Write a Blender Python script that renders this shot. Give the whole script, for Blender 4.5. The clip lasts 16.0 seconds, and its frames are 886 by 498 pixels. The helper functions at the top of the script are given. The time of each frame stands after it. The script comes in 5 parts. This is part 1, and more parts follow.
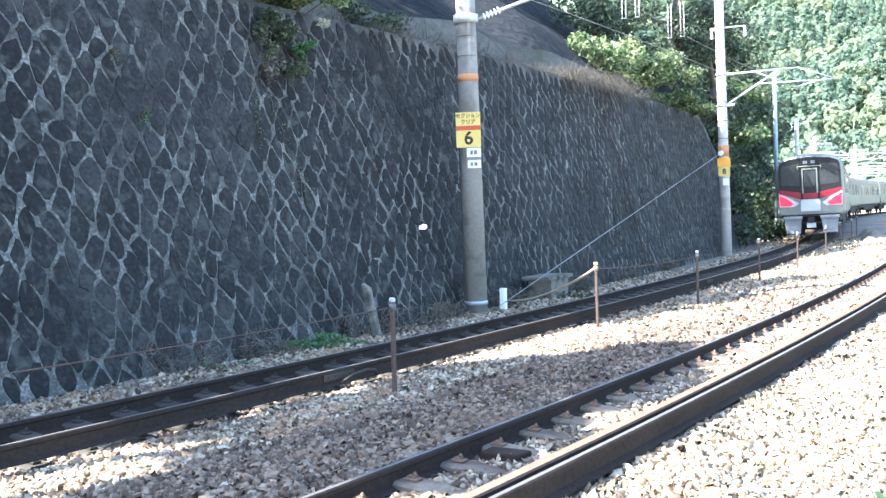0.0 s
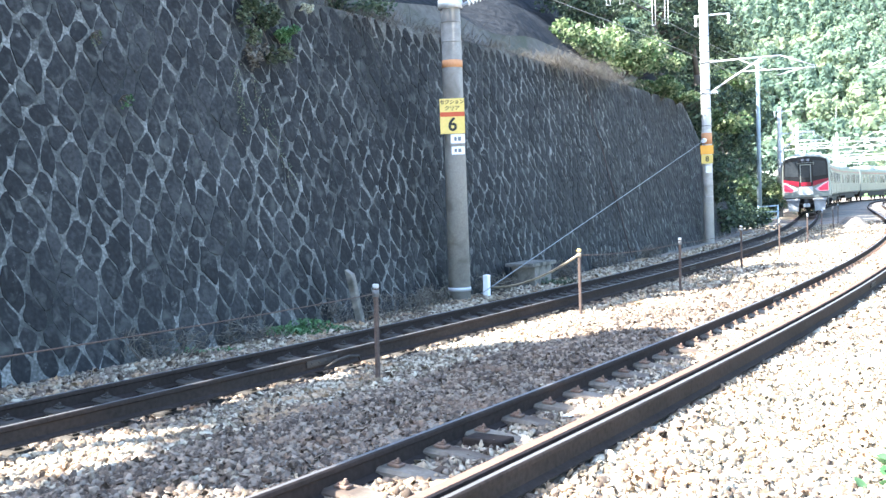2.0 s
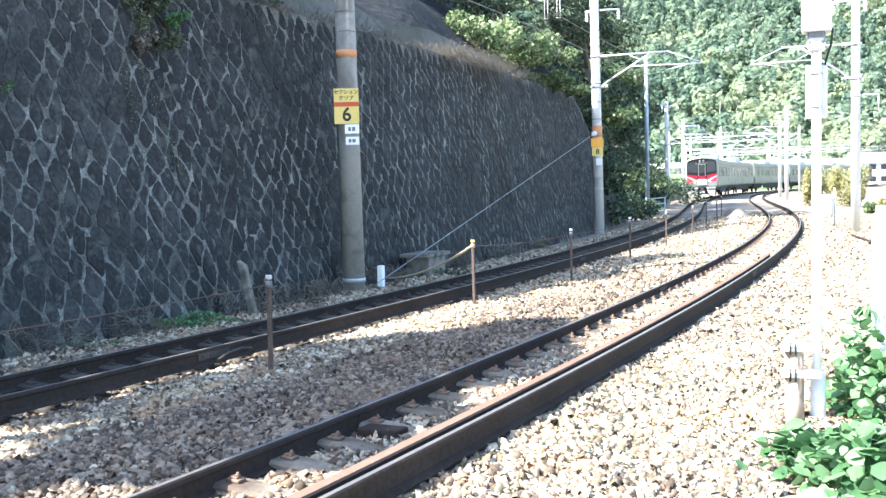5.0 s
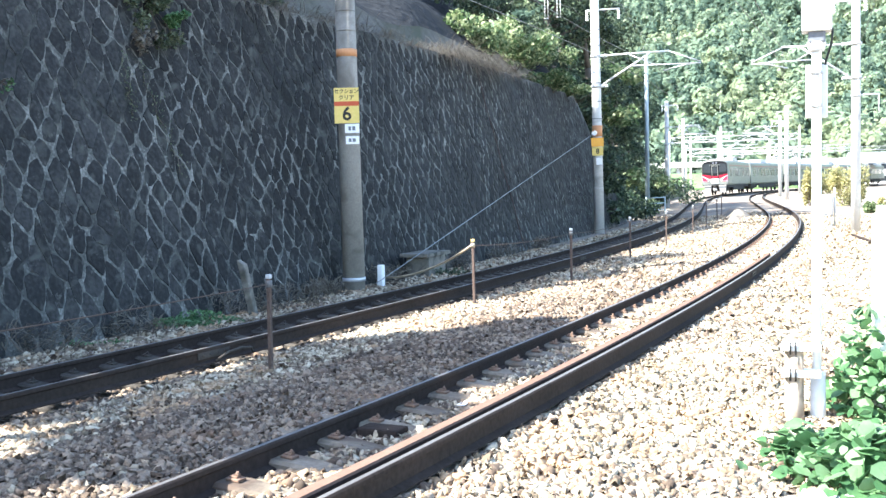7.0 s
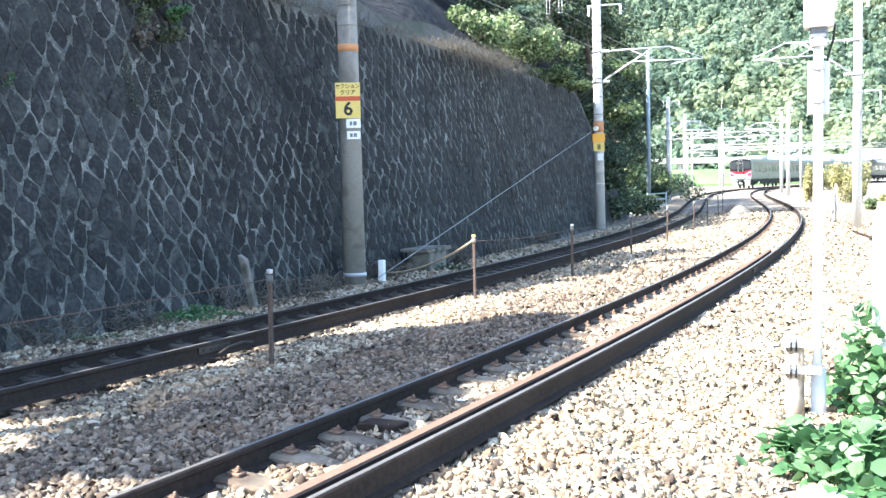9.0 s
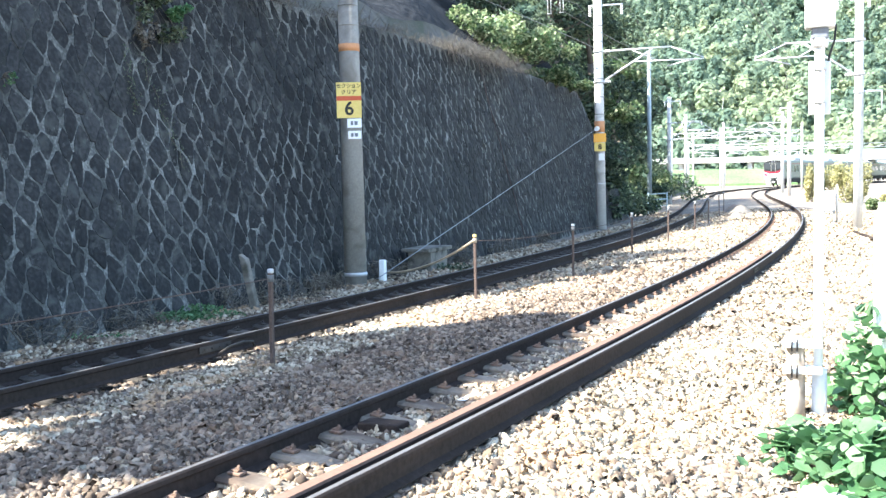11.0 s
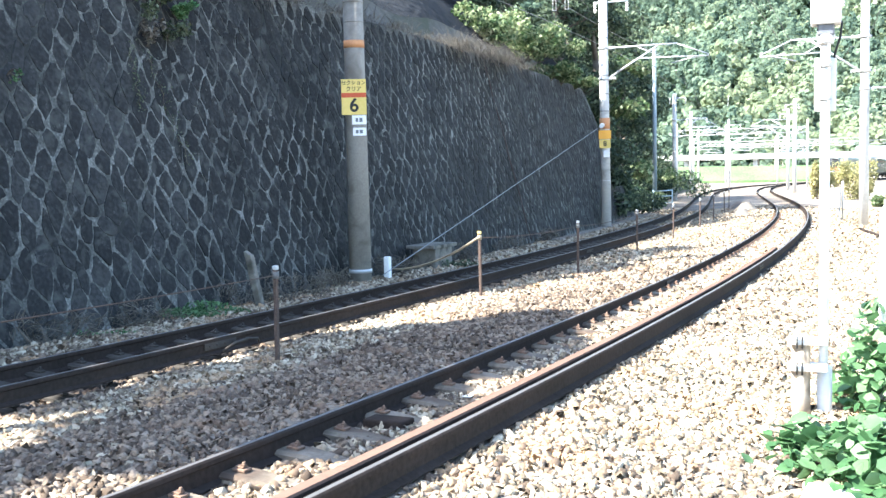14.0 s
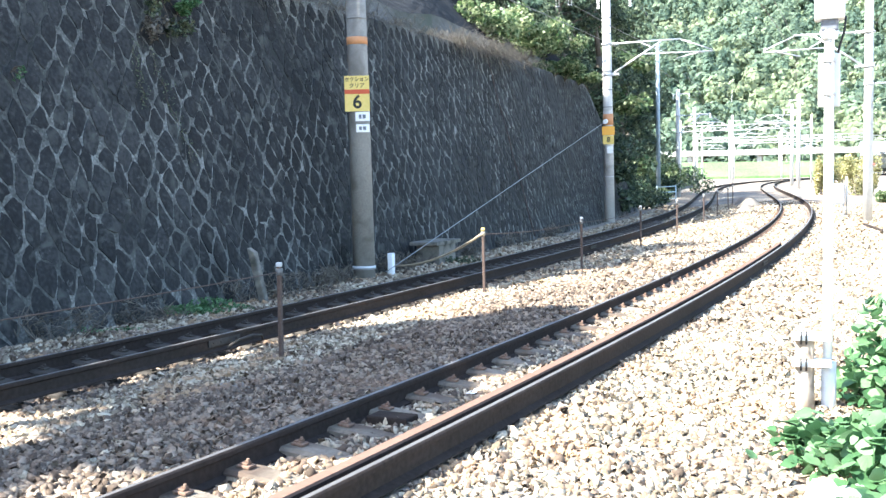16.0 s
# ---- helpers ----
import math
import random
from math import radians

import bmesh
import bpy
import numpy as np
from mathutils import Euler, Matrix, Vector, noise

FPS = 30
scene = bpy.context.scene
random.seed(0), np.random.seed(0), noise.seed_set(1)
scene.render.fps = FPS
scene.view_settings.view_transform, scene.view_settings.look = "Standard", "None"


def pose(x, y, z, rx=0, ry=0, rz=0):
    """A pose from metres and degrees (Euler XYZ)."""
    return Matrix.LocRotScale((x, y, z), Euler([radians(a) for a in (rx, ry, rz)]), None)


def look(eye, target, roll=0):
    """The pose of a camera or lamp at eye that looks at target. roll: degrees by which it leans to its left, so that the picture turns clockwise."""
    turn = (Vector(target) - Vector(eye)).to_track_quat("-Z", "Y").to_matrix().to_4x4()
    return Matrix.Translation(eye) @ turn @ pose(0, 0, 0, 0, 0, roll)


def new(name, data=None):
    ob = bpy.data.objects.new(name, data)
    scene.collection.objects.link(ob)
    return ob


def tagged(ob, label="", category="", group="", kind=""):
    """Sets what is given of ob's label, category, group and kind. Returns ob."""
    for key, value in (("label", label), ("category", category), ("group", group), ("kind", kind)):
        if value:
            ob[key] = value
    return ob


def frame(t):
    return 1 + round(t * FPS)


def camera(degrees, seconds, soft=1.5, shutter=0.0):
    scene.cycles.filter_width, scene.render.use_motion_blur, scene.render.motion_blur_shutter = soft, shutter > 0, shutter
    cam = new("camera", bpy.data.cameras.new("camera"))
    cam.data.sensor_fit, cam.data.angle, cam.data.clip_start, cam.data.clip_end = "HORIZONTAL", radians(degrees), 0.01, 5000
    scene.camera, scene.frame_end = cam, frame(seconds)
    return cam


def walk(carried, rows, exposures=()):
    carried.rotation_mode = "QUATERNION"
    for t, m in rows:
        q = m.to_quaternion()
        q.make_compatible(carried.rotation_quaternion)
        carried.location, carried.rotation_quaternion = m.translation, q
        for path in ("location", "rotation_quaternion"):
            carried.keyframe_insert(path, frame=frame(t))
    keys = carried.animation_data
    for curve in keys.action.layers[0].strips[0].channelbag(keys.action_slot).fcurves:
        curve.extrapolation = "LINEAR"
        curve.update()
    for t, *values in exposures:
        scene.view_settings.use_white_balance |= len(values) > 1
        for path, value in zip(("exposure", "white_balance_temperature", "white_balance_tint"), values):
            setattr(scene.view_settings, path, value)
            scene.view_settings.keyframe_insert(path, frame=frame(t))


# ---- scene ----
cam = camera(45.95, 16.0, soft=1.5)
EYE = 1.683
ROWS = [
    (0.0, 6.126, -2.063, 1.849), (0.5, 5.815, -2.263, 1.846), (1.0, 6.328, -2.424, 1.769), (1.5, 6.509, -2.583, 1.489),
    (2.0, 5.233, -2.837, 1.637), (2.5, 3.422, -3.018, 1.804), (3.0, 1.781, -3.208, 1.559), (3.5, 0.258, -3.374, 1.225),
    (4.0, -0.447, -3.496, 1.323), (6.5, -0.575, -3.480, 1.301), (7.0, -0.542, -3.521, 1.271), (7.5, -0.611, -3.596, 1.157),
    (8.0, -0.510, -3.658, 1.279), (8.5, -0.565, -3.716, 1.236), (9.0, -0.481, -3.777, 1.113), (11.5, -0.391, -3.787, 1.014),
    (12.0, -0.291, -3.798, 0.984), (12.5, -0.213, -3.849, 1.011), (13.0, -0.152, -3.893, 1.027), (13.5, -0.181, -3.920, 0.928),
    (14.0, -0.163, -3.954, 1.031), (14.5, -0.075, -4.000, 1.079), (15.0, -0.071, -4.031, 0.990), (15.5, 0.018, -4.084, 1.073),
    (16.0, 0.022, -4.145, 1.164),
]
walk(cam, [(t, pose(0, 0, EYE, 90 + pitch, roll, yaw)) for t, yaw, pitch, roll in ROWS], exposures=[(0.0, 2.80, 6050, 8), (0.5, 2.96, 6050, 8), (1.5, 3.0, 6050, 8), (2.5, 2.69, 6150, 8), (4.0, 2.47, 6200, 7), (16.0, 2.47, 6250, 7)])

# ---- light ----
SUN = Vector((-0.96, -0.28, 1.0)).normalized()
world = bpy.data.worlds.new("sky")
scene.world = world
world.use_nodes = True
sky = world.node_tree.nodes.new("ShaderNodeTexSky")
sky.sky_type, sky.sun_disc = "NISHITA", False
sky.sun_elevation, sky.sun_rotation = math.asin(SUN.z), math.atan2(SUN.x, SUN.y) % (2 * math.pi)
background = world.node_tree.nodes["Background"]
background.inputs["Strength"].default_value = 0.15
world.node_tree.links.new(sky.outputs[0], background.inputs["Color"])
lamp = new("sun", bpy.data.lights.new("sun", "SUN"))
lamp.data.energy, lamp.data.angle, lamp.data.color = 5.0, radians(0.53), (1.0, 0.95, 0.87)
lamp.matrix_world = look(SUN * 60, (0, 0, 0))


# ---- materials ----
def material(name, colours, rough=0.8, metal=0.0, fine=30.0, coarse=1.2, bump=0.3, island=0.0, per_object=0.0, stain=None, stain_scale=0.6, stain_cut=0.55, spec=0.3, fleck=None):
    """A surface that varies between its colours by noise at two scales, by piece, and by stains of another colour."""
    m = bpy.data.materials.new(name)
    m.use_nodes = True
    n, link = m.node_tree.nodes, m.node_tree.links.new
    b = n["Principled BSDF"]
    b.inputs["Roughness"].default_value, b.inputs["Metallic"].default_value = rough, metal
    b.inputs["Specular IOR Level"].default_value = spec
    co = n.new("ShaderNodeTexCoord")
    geo = n.new("ShaderNodeNewGeometry")
    a, c = n.new("ShaderNodeTexNoise"), n.new("ShaderNodeTexNoise")
    for tex, s in ((a, fine), (c, coarse)):
        tex.inputs["Scale"].default_value, tex.inputs["Detail"].default_value = s, 5.0
        link(geo.outputs["Position"] if island or coarse < 3 else co.outputs["Object"], tex.inputs["Vector"])
    mix = n.new("ShaderNodeMath")
    mix.operation = "MULTIPLY_ADD"
    mix.inputs[1].default_value = 0.55
    half = n.new("ShaderNodeMath")
    half.operation = "MULTIPLY_ADD"
    half.inputs[1].default_value, half.inputs[2].default_value = 0.45, 0.0
    link(c.outputs["Fac"], half.inputs[0])
    link(a.outputs["Fac"], mix.inputs[0])
    link(half.outputs[0], mix.inputs[2])
    value = mix.outputs[0]
    for amount, source in ((island, geo.outputs["Random Per Island"]), (per_object, n.new("ShaderNodeObjectInfo").outputs["Random"] if per_object else None)):
        if amount:
            shift = n.new("ShaderNodeMath")
            shift.operation = "SUBTRACT"
            shift.inputs[1].default_value = 0.5
            link(source, shift.inputs[0])
            add = n.new("ShaderNodeMath")
            add.operation = "MULTIPLY_ADD"
            add.inputs[1].default_value = amount
            link(shift.outputs[0], add.inputs[0])
            link(value, add.inputs[2])
            value = add.outputs[0]
    ramp = n.new("ShaderNodeValToRGB")
    e = ramp.color_ramp.elements
    while len(e) < len(colours):
        e.new(0.5)
    for i, col in enumerate(colours):
        e[i].position = 0.3 + 0.4 * i / max(1, len(colours) - 1)
        e[i].color = (*col, 1)
    link(value, ramp.inputs[0])
    out = ramp.outputs[0]
    if stain:
        s = n.new("ShaderNodeTexNoise")
        s.inputs["Scale"].default_value, s.inputs["Detail"].default_value, s.inputs["Distortion"].default_value = stain_scale, 8.0, 0.6
        link(geo.outputs["Position"], s.inputs["Vector"])
        r = n.new("ShaderNodeMapRange")
        r.inputs["From Min"].default_value, r.inputs["From Max"].default_value = stain_cut - 0.08, stain_cut + 0.1
        link(s.outputs["Fac"], r.inputs["Value"])
        mx = n.new("ShaderNodeMix")
        mx.data_type = "RGBA"
        link(r.outputs[0], mx.inputs["Factor"])
        link(out, mx.inputs[6])
        mx.inputs[7].default_value = (*stain, 1)
        out = mx.outputs[2]
    if fleck:
        s = n.new("ShaderNodeTexNoise")
        s.inputs["Scale"].default_value, s.inputs["Detail"].default_value, s.inputs["Roughness"].default_value = 5.5, 9.0, 0.75
        link(geo.outputs["Position"], s.inputs["Vector"])
        r = n.new("ShaderNodeMapRange")
        r.inputs["From Min"].default_value, r.inputs["From Max"].default_value = 0.60, 0.68
        link(s.outputs["Fac"], r.inputs["Value"])
        mx = n.new("ShaderNodeMix")
        mx.data_type = "RGBA"
        link(r.outputs[0], mx.inputs["Factor"])
        link(out, mx.inputs[6])
        mx.inputs[7].default_value = (*fleck, 1)
        out = mx.outputs[2]
    link(out, b.inputs["Base Color"])
    if bump:
        bp = n.new("ShaderNodeBump")
        bp.inputs["Strength"].default_value, bp.inputs["Distance"].default_value = bump, 0.01 if fine > 5 else 0.1
        link(a.outputs["Fac"], bp.inputs["Height"])
        link(bp.outputs[0], b.inputs["Normal"])
    return m


def glow(name, colour, strength):
    m = bpy.data.materials.new(name)
    m.use_nodes = True
    b = m.node_tree.nodes["Principled BSDF"]
    b.inputs["Base Color"].default_value = (*colour, 1)
    b.inputs["Emission Color"].default_value, b.inputs["Emission Strength"].default_value = (*colour, 1), strength
    return m


def leafy(name, colours, through_light=0.35, patch=0.35, fine=9.0, island=0.5, spec=0.35):
    m = material(name, colours, 0.55, 0, fine, patch, 0.0, island=island, spec=spec)
    n, link = m.node_tree.nodes, m.node_tree.links.new
    b, out = n["Principled BSDF"], n["Material Output"]
    t = n.new("ShaderNodeBsdfTranslucent")
    colour = b.inputs["Base Color"].links[0].from_socket
    link(colour, t.inputs["Color"])
    mx = n.new("ShaderNodeMixShader")
    mx.inputs[0].default_value = through_light
    link(b.outputs[0], mx.inputs[1])
    link(t.outputs[0], mx.inputs[2])
    link(mx.outputs[0], out.inputs["Surface"])
    return m


M_BALLAST = material("ballast_stone", [(0.135, 0.103, 0.070), (0.295, 0.245, 0.172), (0.47, 0.405, 0.30)], 0.9, 0, 40, 0.5, 0.3, island=0.6, stain=(0.38, 0.25, 0.145), stain_scale=1.5, stain_cut=0.57)
# rust brown, darkened further to carry the shade between the tracks
M_BALLAST_BROWN = material("rusty_shaded_ballast_stone", [(0.070, 0.050, 0.036), (0.150, 0.111, 0.081), (0.28, 0.22, 0.163)], 0.9, 0, 40, 0.5, 0.3, island=0.5, stain=(0.21, 0.14, 0.095), stain_scale=1.5, stain_cut=0.62)
M_GROUND = material("ballast_bed", [(0.08, 0.065, 0.052), (0.18, 0.155, 0.125), (0.30, 0.26, 0.215)], 0.95, 0, 14, 0.4, 1.0, stain=(0.3, 0.21, 0.15), stain_scale=0.5, stain_cut=0.6)
M_RAIL = material("rusty_rail_steel", [(0.022, 0.017, 0.0145), (0.048, 0.037, 0.032)], 0.9, 0.0, 25, 1.5, 0.3, spec=0.08)
M_HEAD = material("worn_rail_head", [(0.13, 0.12, 0.118), (0.20, 0.19, 0.185)], 0.5, 0.5, 40, 2, 0.05)
M_GUARD = material("sunlit_rust_guard_steel", [(0.125, 0.077, 0.057), (0.18, 0.113, 0.086)], 0.85, 0.0, 25, 1.5, 0.2, spec=0.1)
M_SLEEPER = material("weathered_concrete_sleeper", [(0.115, 0.094, 0.072), (0.235, 0.197, 0.152)], 0.9, 0, 30, 1.5, 0.3, per_object=0.3, stain=(0.085, 0.06, 0.044), stain_scale=2.2, stain_cut=0.56)
M_TIE = material("dark_tie", [(0.03, 0.026, 0.022), (0.07, 0.06, 0.05)], 0.9, 0, 20, 2, 0.4, per_object=0.3)
M_CLIP = material("rusty_clip_iron", [(0.10, 0.062, 0.044), (0.24, 0.155, 0.11)], 0.8, 0.1, 40, 3, 0.3)
# darker copy of the clip iron, with track 2's shadow in its colour
M_CLIP_DARK = material("shade_toned_clip_iron", [(0.03, 0.026, 0.023), (0.07, 0.06, 0.052)], 0.85, 0.1, 40, 3, 0.3)
M_MORTAR = material("pale_lime_mortar", [(0.036, 0.038, 0.036), (0.100, 0.103, 0.097), (0.28, 0.283, 0.268)], 0.9, 0, 26, 2.4, 1.0, stain=(0.026, 0.028, 0.027), stain_scale=0.6, stain_cut=0.53, fleck=(0.034, 0.036, 0.035), spec=0.2)
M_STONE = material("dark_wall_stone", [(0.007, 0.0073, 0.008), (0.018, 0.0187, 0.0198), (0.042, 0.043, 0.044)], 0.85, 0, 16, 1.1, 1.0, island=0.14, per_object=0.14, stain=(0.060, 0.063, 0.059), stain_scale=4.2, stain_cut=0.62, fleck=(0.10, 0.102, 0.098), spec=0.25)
M_POLE = material("grey_pole_concrete", [(0.20, 0.195, 0.18), (0.30, 0.29, 0.27)], 0.85, 0, 30, 1.0, 0.2, stain=(0.15, 0.14, 0.125), stain_scale=2.0, stain_cut=0.6)
# about twice as pale as the grey pole concrete
M_POLE_PALE = material("pale_pole_concrete", [(0.42, 0.41, 0.39), (0.58, 0.57, 0.55)], 0.8, 0, 30, 1.0, 0.2, stain=(0.3, 0.29, 0.27), stain_scale=2.0, stain_cut=0.62)
M_STEEL = material("galvanised_steel", [(0.42, 0.43, 0.44), (0.58, 0.59, 0.6)], 0.5, 0.4, 20, 2, 0.05)
M_WHITE = material("white_paint", [(0.70, 0.70, 0.69), (0.82, 0.82, 0.81)], 0.5, 0, 20, 1.5, 0.05)
M_POST = material("rusty_post_iron", [(0.055, 0.038, 0.032), (0.13, 0.092, 0.075)], 0.85, 0.1, 40, 3, 0.3)
M_WIRE = material("dull_wire", [(0.10, 0.10, 0.10), (0.2, 0.2, 0.2)], 0.6, 0.3, 20, 2, 0.0)
M_ROPE = material("old_straw_rope", [(0.25, 0.21, 0.15), (0.42, 0.36, 0.26)], 0.95, 0, 60, 3, 0.4)
M_ORANGE = material("orange_band_paint", [(0.42, 0.20, 0.09), (0.55, 0.27, 0.13)], 0.7, 0, 30, 2, 0.1)
M_YELLOW = material("yellow_sign_paint", [(0.62, 0.47, 0.13), (0.72, 0.55, 0.19)], 0.6, 0, 20, 2, 0.0)
M_RED = material("red_sign_paint", [(0.45, 0.08, 0.03), (0.55, 0.11, 0.05)], 0.6, 0, 20, 2, 0.0)
M_BLACK = material("black_paint", [(0.015, 0.015, 0.015), (0.03, 0.03, 0.03)], 0.6, 0, 20, 2, 0.0)
M_SOIL = material("dry_slope_soil", [(0.05, 0.046, 0.039), (0.085, 0.078, 0.067), (0.13, 0.12, 0.103)], 0.95, 0, 6, 0.3, 0.8, stain=(0.05, 0.055, 0.035), stain_scale=0.5, stain_cut=0.58)
# the upper slope's shade is put into this very dark rock colour
M_ROCK = material("shade_dark_sprayed_rock", [(0.009, 0.010, 0.012), (0.018, 0.020, 0.023), (0.033, 0.035, 0.039)], 0.95, 0, 3.5, 0.25, 1.0, spec=0.1)
# floor under the far trees, lightened so its gaps read as hazy
M_FOREST_FLOOR = material("hazy_forest_floor", [(0.085, 0.125, 0.075), (0.15, 0.20, 0.12)], 0.95, 0, 0.6, 0.03, 0.8)
M_LEAF_DARK = leafy("dark_evergreen_leaf", [(0.026, 0.043, 0.029), (0.055, 0.085, 0.053), (0.12, 0.155, 0.09)], 0.3, spec=0.25)
M_LEAF_BRIGHT = leafy("bright_leaf", [(0.065, 0.115, 0.045), (0.15, 0.215, 0.095), (0.34, 0.38, 0.21)], 0.4, island=0.7)
# distance haze is put into these three leaf colours, paler than near leaves
M_LEAF_FAR = leafy("hazy_far_leaf", [(0.13, 0.18, 0.125), (0.20, 0.265, 0.185), (0.29, 0.345, 0.235)], 0.5, 0.05, 0.3, 0.12, spec=0.0)
M_LEAF_FAR_PALE = leafy("hazy_yellow_green_leaf", [(0.165, 0.21, 0.125), (0.25, 0.30, 0.185), (0.34, 0.37, 0.25)], 0.5, 0.05, 0.3, 0.12, spec=0.0)
M_LEAF_FAR_DARK = leafy("hazy_conifer_leaf", [(0.085, 0.13, 0.10), (0.14, 0.20, 0.148), (0.21, 0.27, 0.185)], 0.5, 0.05, 0.3, 0.12, spec=0.0)
M_LEAF_VINE = leafy("vine_leaf", [(0.045, 0.11, 0.045), (0.085, 0.18, 0.075), (0.16, 0.27, 0.135)], 0.3, spec=0.2)
M_LEAF_YELLOW = leafy("yellowing_leaf", [(0.27, 0.27, 0.12), (0.42, 0.39, 0.19), (0.56, 0.50, 0.30)], 0.4, spec=0.1)
M_STRAW = leafy("dry_grass_blade", [(0.075, 0.067, 0.056), (0.13, 0.116, 0.097), (0.20, 0.18, 0.15)], 0.25, spec=0.1)
M_LEAF_WALL = leafy("dusty_green_leaf", [(0.035, 0.055, 0.03), (0.075, 0.10, 0.055), (0.17, 0.19, 0.12)], 0.3)
M_FLOWER = leafy("cream_petal", [(0.45, 0.45, 0.33), (0.6, 0.6, 0.46), (0.72, 0.72, 0.6)], 0.3)
M_BARK = material("grey_bark", [(0.06, 0.05, 0.04), (0.14, 0.12, 0.10)], 0.95, 0, 15, 1, 0.8)
M_MAST = material("weathered_white_mast_paint", [(0.62, 0.61, 0.60), (0.74, 0.73, 0.72)], 0.55, 0.0, 20, 1.5, 0.05)
M_CONCRETE = material("pale_concrete", [(0.38, 0.37, 0.35), (0.52, 0.51, 0.48)], 0.85, 0, 12, 0.6, 0.2, stain=(0.26, 0.25, 0.23), stain_scale=0.8, stain_cut=0.6)

M_GREYINK = material("grey_ink", [(0.12, 0.13, 0.15), (0.2, 0.21, 0.23)], 0.7, 0, 20, 2, 0.0)
M_AMBER = material("amber_sign_paint", [(0.75, 0.36, 0.05), (0.82, 0.42, 0.08)], 0.6, 0, 20, 2, 0.0)
M_INSUL = material("white_porcelain", [(0.75, 0.75, 0.73), (0.82, 0.82, 0.8)], 0.25, 0, 20, 2, 0.0)
M_PIPE = material("blue_grey_steel_pipe", [(0.20, 0.25, 0.28), (0.30, 0.35, 0.38)], 0.55, 0.3, 20, 2, 0.05)


# ---- shapes ----
def part(name, bm, mat, parent=None, label="", smooth=False):
    me = bpy.data.meshes.new(name)
    bm.to_mesh(me)
    bm.free()
    me.materials.append(mat)
    if smooth:
        me.polygons.foreach_set("use_smooth", [True] * len(me.polygons))
    ob = new(name, me)
    ob.parent = parent
    if label:
        ob["label"] = label
    return ob


def mesh_part(name, verts, faces, mat, parent=None, smooth=False):
    me = bpy.data.meshes.new(name)
    me.from_pydata(verts, [], faces)
    me.materials.append(mat)
    if smooth:
        me.polygons.foreach_set("use_smooth", [True] * len(me.polygons))
    ob = new(name, me)
    ob.parent = parent
    return ob


def thing(name, m, label, category, group="", kind=""):
    ob = new(name)
    ob.matrix_world = m
    ob.empty_display_size = 0.2
    return tagged(ob, label, category, group, kind)


def box(bm, centre, size, bevel=0.0, m=None):
    made = bmesh.ops.create_cube(bm, size=1)["verts"]
    bmesh.ops.scale(bm, vec=size, verts=made)
    bmesh.ops.translate(bm, vec=centre, verts=made)
    if bevel:
        edges = list({e for v in made for e in v.link_edges})
        made = list({v for v in bmesh.ops.bevel(bm, geom=edges, offset=bevel, segments=2, affect="EDGES", profile=0.5)["verts"]} | {v for v in made if v.is_valid})
    if m:
        bmesh.ops.transform(bm, matrix=m, verts=[v for v in made if v.is_valid])
    return bm


def rod(bm, a, b, r0, r1=None, seg=12, caps=True):
    a, b = Vector(a), Vector(b)
    r1 = r0 if r1 is None else r1
    q = (b - a).to_track_quat("Z", "Y").to_matrix()
    rings = []
    for p, r in ((a, r0), (b, r1)):
        rings.append([bm.verts.new(p + q @ Vector((r * math.cos(2 * math.pi * i / seg), r * math.sin(2 * math.pi * i / seg), 0))) for i in range(seg)])
    for i in range(seg):
        f = bm.faces.new((rings[0][i], rings[0][(i + 1) % seg], rings[1][(i + 1) % seg], rings[1][i]))
        f.smooth = True
    if caps:
        bm.faces.new(rings[0][::-1])
        bm.faces.new(rings[1])
    return bm


def cable(bm, points, r, seg=6):
    """One round tube through the points."""
    pts = [Vector(p) for p in points]
    rings = []
    for i, p in enumerate(pts):
        d = (pts[min(i + 1, len(pts) - 1)] - pts[max(i - 1, 0)]).normalized()
        side = d.cross(Vector((0, 0, 1)))
        side = side.normalized() if side.length > 1e-4 else Vector((1, 0, 0))
        up = side.cross(d)
        rings.append([bm.verts.new(p + (side * math.cos(2 * math.pi * k / seg) + up * math.sin(2 * math.pi * k / seg)) * r) for k in range(seg)])
    for a, b in zip(rings[:-1], rings[1:]):
        for k in range(seg):
            bm.faces.new((a[k], b[k], b[(k + 1) % seg], a[(k + 1) % seg])).smooth = True
    bm.faces.new(rings[0])
    bm.faces.new(rings[-1][::-1])
    return bm


def sag(a, b, drop, n=10):
    a, b = Vector(a), Vector(b)
    return [a.lerp(b, i / n) - Vector((0, 0, drop * 4 * (i / n) * (1 - i / n))) for i in range(n + 1)]


def words(name, text, size, mat, parent, m, label=""):
    cu = bpy.data.curves.new(name, "FONT")
    cu.body, cu.size, cu.align_x, cu.align_y, cu.extrude, cu.offset = text, size, "CENTER", "CENTER", 0.001, size * 0.022
    tmp = bpy.data.objects.new("tmp", cu)
    me = bpy.data.meshes.new_from_object(tmp)
    bpy.data.objects.remove(tmp)
    me.materials.clear()
    me.materials.append(mat)
    ob = new(name, me)
    ob.parent, ob.matrix_local = parent, m
    if label:
        ob["label"] = label
    return ob


# ---- the line of the tracks ----
H0, D1, APART, DROP2, CANT = radians(-28.24), 3.626, 4.5, -0.128, 0.065
S = np.arange(-60, 420, 0.5)


def bend(s):
    return np.interp(s, [-60, 48, 60, 80, 105, 135, 170, 220, 420], [0.004, 0.004, 0.00126, -0.00142, -0.00322, -0.00645, -0.00027, 0.00234, 0.00234])


